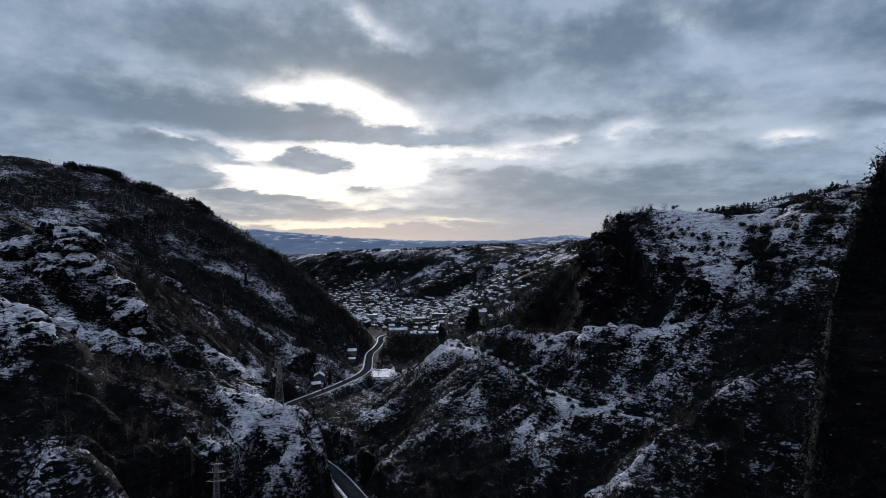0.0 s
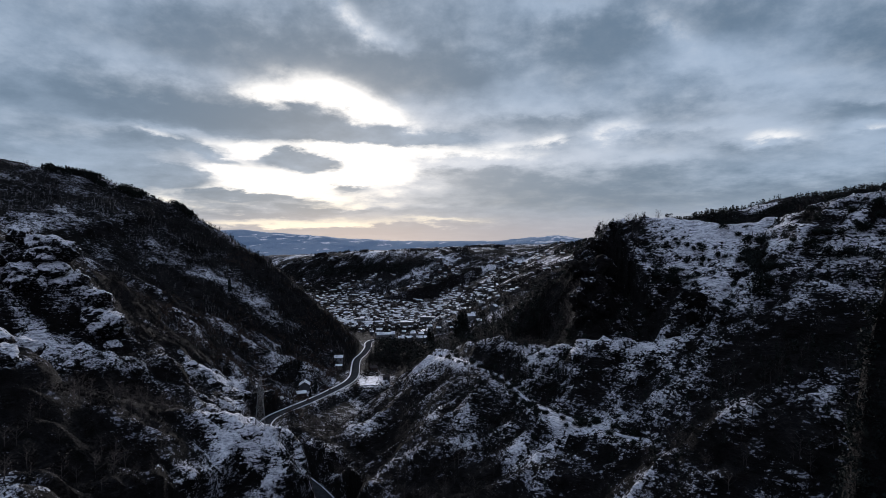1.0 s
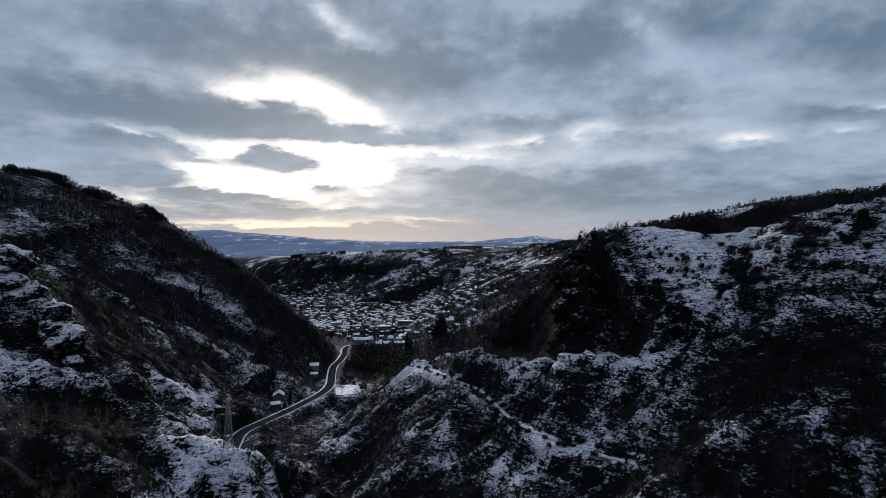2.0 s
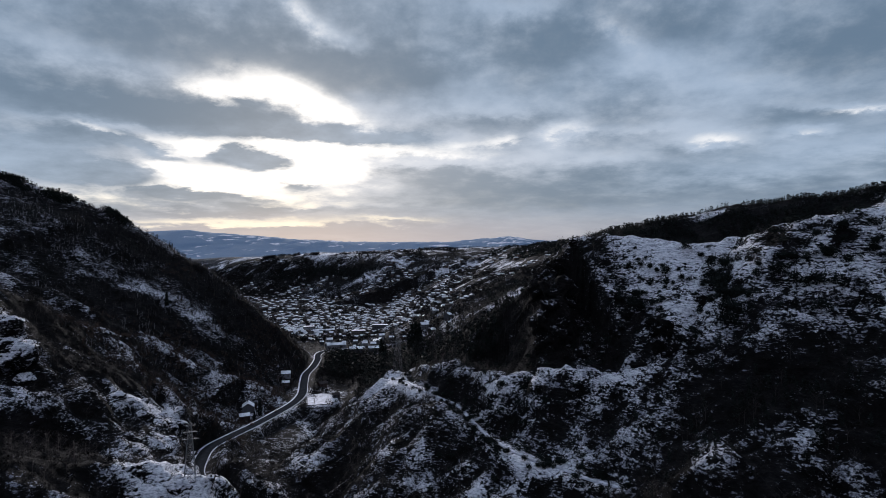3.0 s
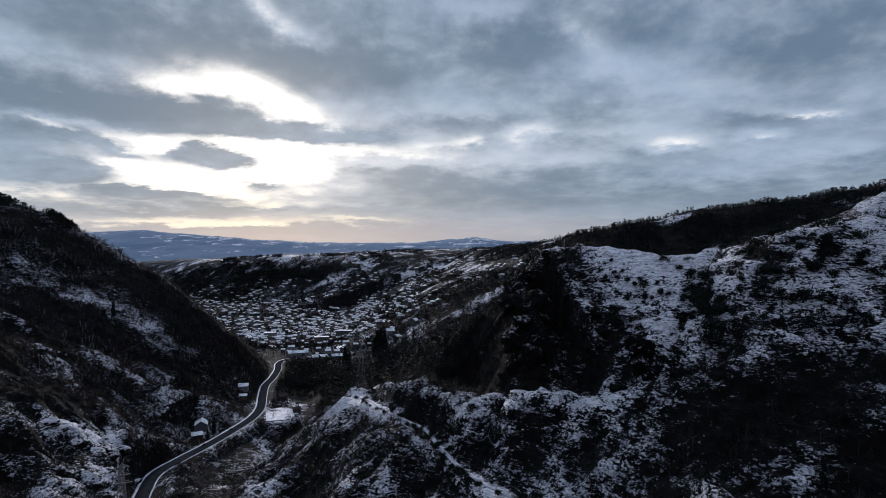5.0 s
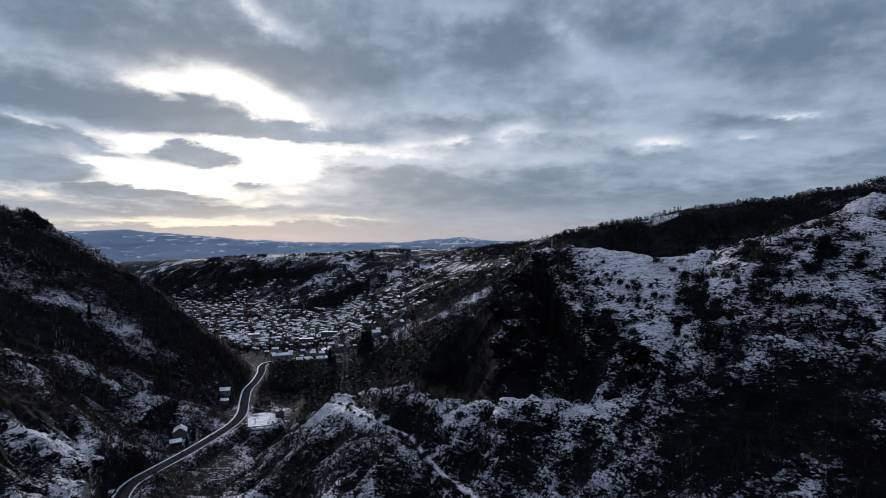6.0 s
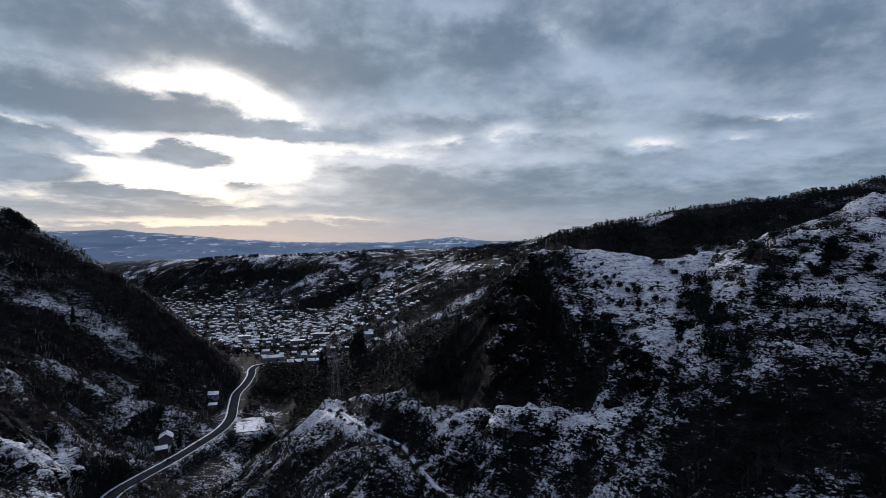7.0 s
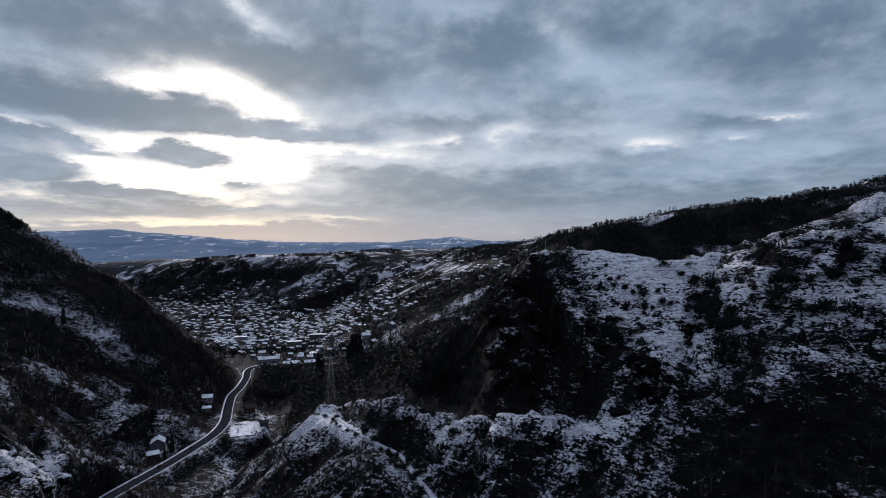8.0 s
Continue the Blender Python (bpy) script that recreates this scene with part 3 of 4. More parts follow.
def raw_mesh(name, verts, faces, mats, smooth=False):
    """A mesh from arrays of places and of equal-sided faces."""
    me = bpy.data.meshes.new(name)
    verts, faces = np.asarray(verts, np.float32), np.asarray(faces, np.int32)
    n, k = faces.shape
    me.vertices.add(len(verts))
    me.vertices.foreach_set("co", verts.ravel())
    me.loops.add(n * k)
    me.loops.foreach_set("vertex_index", faces.ravel())
    me.polygons.add(n)
    me.polygons.foreach_set("loop_start", np.arange(0, n * k, k, dtype=np.int32))
    me.polygons.foreach_set("loop_total", np.full(n, k, np.int32))
    if smooth:
        me.polygons.foreach_set("use_smooth", np.ones(n, bool))
    for m in mats if isinstance(mats, (list, tuple)) else [mats]:
        me.materials.append(m)
    me.update(calc_edges=True)
    return me


def build_ground():
    rows, cols = GZ.shape
    i = np.arange(rows * cols).reshape(rows, cols)
    faces = np.stack([i[:-1, :-1], i[:-1, 1:], i[1:, 1:], i[1:, :-1]], -1).reshape(-1, 4)
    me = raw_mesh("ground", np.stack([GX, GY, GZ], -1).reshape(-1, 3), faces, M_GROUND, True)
    at = me.attributes.new("snow", "FLOAT", "POINT")
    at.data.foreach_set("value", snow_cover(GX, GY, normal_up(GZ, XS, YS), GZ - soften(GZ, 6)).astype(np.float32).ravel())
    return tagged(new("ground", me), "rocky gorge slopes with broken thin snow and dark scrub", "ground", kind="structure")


ground = build_ground()


# ---- helpers for things ----
def part(name, bm, mat, parent, label=""):
    me = bpy.data.meshes.new(name)
    bm.to_mesh(me)
    bm.free()
    me.materials.append(mat)
    ob = new(name, me)
    ob.parent = parent
    return tagged(ob, label)


def thing(name, label, category, group="", kind="", m=None):
    ob = tagged(new(name), label, category, group, kind)
    ob.empty_display_size = 0.5
    if m is not None:
        ob.matrix_basis = m
    return ob


def box(bm, x0, y0, z0, x1, y1, z1):
    v = [bm.verts.new((x, y, z)) for z in (z0, z1) for x, y in ((x0, y0), (x1, y0), (x1, y1), (x0, y1))]
    for f in ((3, 2, 1, 0), (4, 5, 6, 7), (0, 1, 5, 4), (1, 2, 6, 5), (2, 3, 7, 6), (3, 0, 4, 7)):
        bm.faces.new([v[k] for k in f])
    return bm


def bar(bm, a, b, w):
    """A square bar from a to b."""
    a, b = Vector(a), Vector(b)
    d = (b - a).normalized()
    s = d.orthogonal().normalized() * w / 2
    t = d.cross(s)
    v = [bm.verts.new(p + c) for p in (a, b) for c in (s, t, -s, -t)]
    for f in ((0, 1, 5, 4), (1, 2, 6, 5), (2, 3, 7, 6), (3, 0, 4, 7), (3, 2, 1, 0), (4, 5, 6, 7)):
        bm.faces.new([v[k] for k in f])
    return bm


def strip(name, line, lo, hi, z, thick, mat, label, category):
    """A ribbon along a line between two offsets, with a thickness."""
    verts, faces = [], []
    for i, p in enumerate(line):
        d = (line[min(i + 1, len(line) - 1)] - line[max(i - 1, 0)]).normalized()
        n = Vector((d.y, -d.x, 0)).normalized()
        a, b = p + n * lo, p + n * hi
        for q, dz in ((a, z), (b, z), (b, z - thick), (a, z - thick)):
            verts.append((q.x, q.y, q.z + dz))
    for i in range(len(line) - 1):
        for k in range(4):
            faces.append((4 * i + k, 4 * i + (k + 1) % 4, 4 * i + 4 + (k + 1) % 4, 4 * i + 4 + k))
    return tagged(new(name, raw_mesh(name, verts, faces, mat)), label, category, kind="structure")


# ---- the road ----
road = strip("road", ROAD_LINE, -3.7, 3.7, 0.06, 0.6, M_ASPHALT, "dark damp asphalt road cleared of snow", "road")
strip("road_verge", ROAD_LINE, 3.7, 4.3, 0.16, 0.8, M_SNOW, "white snow bank along the road edge", "verge")
strip("road_verge", ROAD_LINE, -5.2, -3.7, 0.16, 0.8, M_SNOW, "white snow bank along the road edge", "verge")


# ---- vegetation ----
rng = np.random.default_rng(5)


def spikes(rows):
    """Three-sided tapered spikes (from, to, radius) as places and triangles."""
    v, f = [], []
    for a, b, r in rows:
        a, b = Vector(a), Vector(b)
        d = (b - a).normalized()
        s = d.orthogonal().normalized()
        t = d.cross(s)
        k = len(v)
        for q in range(3):
            c = math.cos(q * 2.094), math.sin(q * 2.094)
            v.append(a + (s * c[0] + t * c[1]) * r)
        v.append(b)
        f += [(k, k + 1, k + 3), (k + 1, k + 2, k + 3), (k + 2, k, k + 3)]
    return np.array([tuple(p) for p in v]), np.array(f)


def flakes(centres, size, r, up=0.0):
    """Small loose triangles, each with its own turn."""
    n = len(centres)
    a = r.normal(size=(n, 3)) + (0, 0, up)
    b = r.normal(size=(n, 3))
    a /= np.linalg.norm(a, axis=1)[:, None]
    b /= np.linalg.norm(b, axis=1)[:, None]
    s = (size * r.uniform(0.6, 1.3, n))[:, None]
    v = np.stack([centres - a * s * 0.5, centres + a * s * 0.5, centres + b * s * 0.6], 1).reshape(-1, 3)
    return v, np.arange(3 * n).reshape(-1, 3)


def join(*pieces):
    v, f, k = [], [], 0
    for a, b in pieces:
        v.append(a)
        f.append(b + k)
        k += len(a)
    return np.concatenate(v), np.concatenate(f)


def bare_tree(seed, limbs=9, twigs=4, trunk=0.018):
    """A leafless tree, one high: trunk, limbs, twigs."""
    r = random.Random(seed)
    rows = [((0, 0, -0.04), (r.uniform(-.05, .05), r.uniform(-.05, .05), 0.85), trunk)]
    for i in range(limbs):
        h = 0.22 + 0.55 * i / limbs + r.uniform(-.03, .03)
        a = i * 2.4 + r.uniform(-.5, .5)
        n = (0.34 * (1 - 0.6 * h) + 0.08) * r.uniform(0.7, 1.2)
        tip = Vector((math.cos(a) * n, math.sin(a) * n, h + n * r.uniform(0.6, 1.2)))
        root = Vector((0, 0, h))
        rows.append((root, tip, trunk * 0.5))
        for _ in range(twigs):
            s = root.lerp(tip, r.uniform(0.35, 1.0))
            e = s + Vector((r.uniform(-1, 1), r.uniform(-1, 1), r.uniform(0.1, 1.1))) * 0.14
            rows.append((s, e, trunk * 0.24))
    return spikes(rows)


def bare_shrub(seed, stems=22):
    r = random.Random(seed)
    rows = []
    for i in range(stems):
        a, n = r.uniform(0, 6.28), r.uniform(0.1, 0.6)
        s = Vector((math.cos(a), math.sin(a), 0)) * n * 0.35
        rows.append((s + Vector((0, 0, -0.05)), s + Vector((math.cos(a) * n, math.sin(a) * n, r.uniform(0.5, 1.0))), 0.03))
    return spikes(rows)


def thicket(seed, n=60, size=0.26):
    """A dense low bush of small flakes over a few stems."""
    r = np.random.default_rng(seed)
    d = r.normal(size=(n, 3))
    d /= np.linalg.norm(d, axis=1)[:, None]
    c = d * r.uniform(0.45, 1.0, n)[:, None] ** 0.6 * (0.55, 0.55, 0.5) + (0, 0, 0.45)
    c *= (1 + 0.25 * np.sin(3 * d[:, :1] * 4 + seed))
    return join(spikes([((0, 0, -0.1), (0.1, 0, 0.6), 0.04)]), flakes(c, size, r))


def conifer(seed, n=90, size=0.13):
    r = np.random.default_rng(seed)
    h = r.uniform(0.08, 1.0, n)
    a = r.uniform(0, 6.283, n)
    w = (0.24 * (1 - h) + 0.015) * (0.75 + 0.25 * np.sin(h * 40)) * r.uniform(0.5, 1.05, n)
    c = np.stack([np.cos(a) * w, np.sin(a) * w, h], 1)
    return join(spikes([((0, 0, -0.03), (0, 0, 0.95), 0.02)]), flakes(c, size, r, -0.3))


def scatter(name, kinds, pos, tall, wide, mat, label, category):
    """One mesh of many plants: each kind in turn, at its place, with its own turn and size."""
    vs, fs, k = [], [], 0
    which = rng.integers(0, len(kinds), len(pos))
    for i, (v, f) in enumerate(kinds):
        p, t, w = pos[which == i], tall[which == i], wide[which == i]
        if not len(p):
            continue
        a = rng.uniform(0, 6.283, len(p))
        c, s = np.cos(a)[:, None], np.sin(a)[:, None]
        x = (v[None, :, 0] * c - v[None, :, 1] * s) * w[:, None] + p[:, :1]
        y = (v[None, :, 0] * s + v[None, :, 1] * c) * w[:, None] + p[:, 1:2]
        z = v[None, :, 2] * t[:, None] + p[:, 2:3]
        vs.append(np.stack([x, y, z], -1).reshape(-1, 3))
        fs.append((f[None] + (np.arange(len(p)) * len(v))[:, None, None]).reshape(-1, 3) + k)
        k += len(p) * len(v)
    ob = new(name, raw_mesh(name, np.concatenate(vs), np.concatenate(fs), mat))
    return tagged(ob, label, category, kind="stuff")


def places(n, x0, x1, y0, y1, keep):
    """Random places on the ground, kept by the chance that keep gives them."""
    x, y = rng.uniform(x0, x1, n), rng.uniform(y0, y1, n)
    h = land(x, y)
    hx, hy = land(x + 1.5, y), land(x, y + 1.5)
    nz = 1 / np.sqrt(1 + ((hx - h) / 1.5) ** 2 + ((hy - h) / 1.5) ** 2)
    d, _, _, _ = along([tuple(p) for p in ROAD_LINE[::4]], x, y)
    ok = (rng.uniform(0, 1, n) < keep(x, y, h, nz)) & (d > 9) & (np.hypot(x - 3, y - 40) > 30)
    return np.stack([x, y, h], 1)[ok]


def wood_here(x, y):
    jx, jy = x + 16 * fbm(x, y, 40, 3, 71), y + 16 * fbm(x, y, 40, 3, 73)
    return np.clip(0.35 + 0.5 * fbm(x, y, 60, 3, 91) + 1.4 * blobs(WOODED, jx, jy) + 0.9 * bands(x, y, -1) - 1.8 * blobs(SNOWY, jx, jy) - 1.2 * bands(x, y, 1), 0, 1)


BARE = [bare_tree(s) for s in range(5)]
BARE_FAR = [bare_tree(s + 20, 6, 1, 0.03) for s in range(4)]
SHRUB = [bare_shrub(s) for s in range(4)]
THICKET = [thicket(s) for s in range(5)]
CONIFER = [conifer(s) for s in range(4)]
CONIFER_FAR = [conifer(s + 9, 18, 0.21) for s in range(4)]


def plant(name, kinds, pos, lo, hi, ratio, mat, label, category):
    t = rng.uniform(lo, hi, len(pos))
    return scatter(name, kinds, pos, t, t * ratio * rng.uniform(0.8, 1.25, len(pos)), mat, label, category)


def build_woods():
    near = places(16000, -240, 240, 150, 480, lambda x, y, h, nz: 0.75 * wood_here(x, y) * step(nz, 0.3, 0.6))
    plant("thickets", THICKET, near[::2], 1.2, 3.6, 1.1, M_TWIG, "dark leafless scrub among snowy rocks", "shrubs")
    plant("bare_shrubs", SHRUB, near[1::2], 1.5, 4.0, 0.9, M_TWIG, "thin leafless shrubs on rocky slopes", "shrubs")
    near = places(9000, -240, 230, 150, 480, lambda x, y, h, nz: 0.55 * wood_here(x, y) ** 1.5)
    plant("bare_trees", BARE, near, 4, 9, 1.0, M_BARK, "leafless grey trees on gorge slopes", "trees")
    left = places(12000, -520, -80, 430, 760, lambda x, y, h, nz: 0.25 + 0.5 * wood_here(x, y))
    edge = places(5000, -330, -62, 640, 760, lambda x, y, h, nz: 0.5 + 0 * x)
    plant("crest_trees", BARE_FAR, edge, 3.0, 7.0, 1.3, M_TWIG, "dark bare wood along a steep crest", "trees")
    plant("slope_trees", BARE_FAR, left[::2], 3.0, 6.5, 1.1, M_BARK, "bare winter woodland covering a long slope", "trees")
    pale = left[1::2]
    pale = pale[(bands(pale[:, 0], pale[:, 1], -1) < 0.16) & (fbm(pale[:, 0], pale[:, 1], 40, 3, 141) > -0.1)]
    plant("frosted_trees", BARE_FAR, pale, 3.0, 6.0, 0.8, M_FROST, "frosted pale bare trees on a long slope", "trees")
    back = places(26000, 150, 1150, 640, 980, lambda x, y, h, nz: (0.1 + 0.9 * wood_here(x, y)) * step(fbm(x, y, 45, 3, 137), -0.45, 0.1))
    plant("ridge_trees", CONIFER_FAR, back, 4, 8, 1.8, M_NEEDLE, "dark conifer wood along a far ridge", "trees")
    brow = places(9000, 290, 480, 960, 1720, lambda x, y, h, nz: 0.9 * step(fbm(x, y, 60, 3, 139), -0.3, 0.15))
    plant("brow_trees", CONIFER_FAR, brow, 4, 9, 1.7, M_NEEDLE, "dark conifer wood on the brow of a hill", "trees")
    grove = places(12000, -78, 120, 470, 830, lambda x, y, h, nz: 1.6 * blobs(WOODED, x, y) * ((x > -24 + 6 * np.sin(y / 9)) | (y > 715)))
    plant("valley_grove", BARE_FAR, grove[::2], 6, 13, 1.2, M_TWIG, "dark bare grove on a valley floor", "trees")
    plant("valley_conifers", CONIFER_FAR, grove[1::2], 5, 12, 1.3, M_NEEDLE, "dark evergreen grove on a valley floor", "trees")
    side = places(2600, -75, 20, 430, 860, lambda x, y, h, nz: 0.75 * step(fbm(x, y, 30, 3, 101), -0.2, 0.3) * (np.hypot((x + 58) / 14, (y - 571) / 22) > 1))
    plant("roadside_scrub", SHRUB + THICKET, side, 1.5, 5.0, 1.0, M_TWIG, "dark leafless scrub in roadside gardens", "shrubs")
    town = places(34000, -680, 240, 860, 2120, lambda x, y, h, nz: 0.62 * step(fbm(x, y, 50, 3, 103), -0.15, 0.3))
    plant("town_trees", [thicket(s + 80, 18, 0.42) for s in range(4)], town, 3.5, 8.0, 1.2, M_TWIG, "bare dark garden trees between houses", "trees")
    scarp = places(20000, -620, 60, 1720, 2340, lambda x, y, h, nz: step(1.0 - ((x + 250) / 330) ** 2 - ((y - 1965 + 0.85 * (x + 200)) / 52) ** 2 + 1.3 * fbm(x, y, 40, 3, 117), 0.0, 0.9))
    plant("scarp_wood", CONIFER_FAR, scarp, 5, 10, 1.7, M_NEEDLE, "dark wood on a scarp above the town", "trees")
    mid = places(30000, -700, 620, 830, 2150, lambda x, y, h, nz: 0.30 * step(fbm(x, y, 80, 4, 97), 0.0, 0.4) + 0.30 * field_edge(x, y) + 0.8 * blobs(WOODED, x, y))
    plant("valley_trees", BARE_FAR, mid, 3.5, 7.5, 1.8, M_TWIG, "bare trees and hedgerows between snowy fields", "trees")
    toe = places(7000, -230, -92, 430, 720, lambda x, y, h, nz: 0.55 * step(fbm(x, y, 45, 3, 121), -0.2, 0.35) + 0.3 * step(x, -150, -110))
    plant("brown_scrub", [bare_shrub(s + 50, 12) for s in range(4)], toe, 2.0, 4.5, 1.1, M_LEAF, "brown leafless oak scrub on a steep slope", "shrubs")
    hollow = places(9000, 40, 310, 620, 1000, lambda x, y, h, nz: 0.75 * step(fbm(x, y, 34, 3, 147), -0.25, 0.15))
    plant("hollow_trees", BARE_FAR, hollow, 3.5, 8, 1.3, M_TWIG, "dark bare trees in a hollow behind the cliff", "trees")
    brink = places(9000, -720, -230, 1840, 2360, lambda x, y, h, nz: 0.7 * step(fbm(x, y, 40, 3, 149), -0.25, 0.15) * (y < 1990 - 0.9 * x))
    plant("brink_trees", [thicket(s + 90, 18, 0.42) for s in range(4)], brink, 4, 8.5, 1.5, M_TWIG, "dark bare trees below the plateau edge", "trees")
    flank = places(10000, 44, 118, 362, 640, lambda x, y, h, nz: 0.75 * step(fbm(x, y, 26, 3, 143), -0.35, 0.1))
    plant("flank_trees", BARE_FAR, flank[::2], 3.5, 8, 1.1, M_TWIG, "dark bare wood below a cliff", "trees")
    plant("flank_conifers", CONIFER_FAR, flank[1::2], 3.0, 8, 1.2, M_NEEDLE, "dark evergreens on a slope below a cliff", "trees")
    top = places(5000, -470, -290, 725, 770, lambda x, y, h, nz: 0.8 * step(fbm(x, y, 30, 3, 145), -0.1, 0.25))
    plant("crest_conifers", CONIFER_FAR, top, 3.5, 8, 1.3, M_NEEDLE, "dark conifers along a steep crest", "trees")
    crag = places(9000, 46, 110, 48, 150, lambda x, y, h, nz: 0.7 + 0 * x)
    plant("crag_shrubs", SHRUB, crag[1200:2100], 1.2, 3.0, 0.9, M_NEEDLE, "thin leafless shrubs on a steep crag", "shrubs")
    plant("crag_thickets", [thicket(s + 30, 150, 0.13) for s in range(3)], crag[:1200], 1.4, 3.4, 1.1, M_NEEDLE, "dark scrub clinging to a steep crag", "shrubs")
    face = places(1500, 46, 66, 50, 90, lambda x, y, h, nz: 0.9 + 0 * x)
    plant("crag_scrub", [thicket(s + 60, 44, 0.26) for s in range(4)], face, 1.0, 2.2, 1.2, M_NEEDLE, "low dark scrub clinging to a crag", "shrubs")
    cliff = places(5000, 40, 240, 180, 420, lambda x, y, h, nz: 0.55 * wood_here(x, y) * step(nz, 0.45, 0.65))
    plant("junipers", CONIFER, cliff, 2, 5, 1.6, M_NEEDLE, "dark evergreen bushes on a cliff foot", "shrubs")


build_woods()


# ---- buildings ----
def gable(bm, w, d, eave, ridge, over=0.0, thick=None):
    """A prism with a ridge along x; with thick, the roof slabs alone."""
    y, x = d / 2 + over, w / 2 + over
    drop = over * (ridge - eave) / (d / 2)
    if thick is None:
        ring = [(-y, 0.0), (y, 0.0), (y, eave), (0, ridge), (-y, eave)]
    else:
        ring = [(-y, eave - drop), (0, ridge), (y, eave - drop), (y, eave - drop + thick), (0, ridge + thick * 1.2), (-y, eave - drop + thick)]
    a = [bm.verts.new((-x, p, q)) for p, q in ring]
    b = [bm.verts.new((x, p, q)) for p, q in ring]
    n = len(ring)
    if thick is None:
        bm.faces.new(a[::-1])
        bm.faces.new(b)
    else:
        for c, flip in ((a, True), (b, False)):
            for quad in ([c[0], c[1], c[4], c[5]], [c[1], c[2], c[3], c[4]]):
                bm.faces.new(quad[::-1] if flip else quad)
    for i in range(n):
        bm.faces.new((a[i], a[(i + 1) % n], b[(i + 1) % n], b[i]))
    bmesh.ops.recalc_face_normals(bm, faces=bm.faces)
    return bm


def house(w, d, eave, ridge, wall, snowy=True, floors=2, name="house", label="plastered house with a snow-covered pitched roof", category="house"):
    """A gabled house at the origin with its ridge along x."""
    ob = thing(name, label, category)
    body = bmesh.new()
    gable(body, w, d, eave, ridge)
    bmesh.ops.translate(body, verts=[v for v in body.verts if v.co.z < 0.01], vec=(0, 0, -2.5))
    part("wall", body, wall, ob)
    roof = part("roof", gable(bmesh.new(), w, d, eave, ridge, 0.55, 0.22), M_TILE, ob, "dark tiled pitched roof")
    if snowy:
        cover = bmesh.new()
        gable(cover, w - 0.3, d - 0.3, eave + 0.24, ridge + 0.28, 0.5, 0.16)
        part("snow_cover", cover, M_ROOFSNOW, roof, "layer of snow")
    part("chimney", box(bmesh.new(), w * 0.2, 0.4, ridge - 1.3, w * 0.2 + 0.7, 1.1, ridge + 0.9), M_WALLS[2], ob, "brick chimney")
    n = max(2, int(w / 3.2))
    tall = eave / floors
    for side in (-1, 1):
        for f in range(floors):
            for i in range(n):
                x = -w / 2 + (i + 0.5) * w / n
                if side < 0 and f == 0 and i == n // 2:
                    part("door", box(bmesh.new(), x - 0.5, -d / 2 - 0.06, -0.1, x + 0.5, -d / 2 + 0.05, 2.0), M_WOOD, ob, "dark timber door")
                    continue
                y = side * d / 2
                part("window", box(bmesh.new(), x - 0.55, y - 0.06, f * tall + 0.9, x + 0.55, y + 0.06, f * tall + 2.2), M_GLASS, ob)
    return ob


def block(w, d, floors, wall, name="apartment_block", label="flat-roofed grey apartment block with snow on the roof"):
    ob = thing(name, label, "apartment block")
    h = floors * 2.9
    part("wall", box(bmesh.new(), -w / 2, -d / 2, -2.5, w / 2, d / 2, h), wall, ob)
    roof = part("roof", box(bmesh.new(), -w / 2 - 0.3, -d / 2 - 0.3, h, w / 2 + 0.3, d / 2 + 0.3, h + 0.35), M_WALLS[1], ob)
    part("snow_cover", box(bmesh.new(), -w / 2, -d / 2, h + 0.35, w / 2, d / 2, h + 0.5), M_ROOFSNOW, roof, "layer of snow")
    n = int(w / 3.4)
    for f in range(floors):
        for i in range(n):
            x = -w / 2 + (i + 0.5) * w / n
            part("window", box(bmesh.new(), x - 0.8, -d / 2 - 0.05, f * 2.9 + 0.9, x + 0.8, -d / 2 + 0.05, f * 2.9 + 2.3), M_GLASS, ob)
    return ob


def settle(ob, x, y, turn, lift=0.0):
    ob.matrix_basis = pose(x, y, height(x, y) + lift, 0, 0, turn)
    return ob


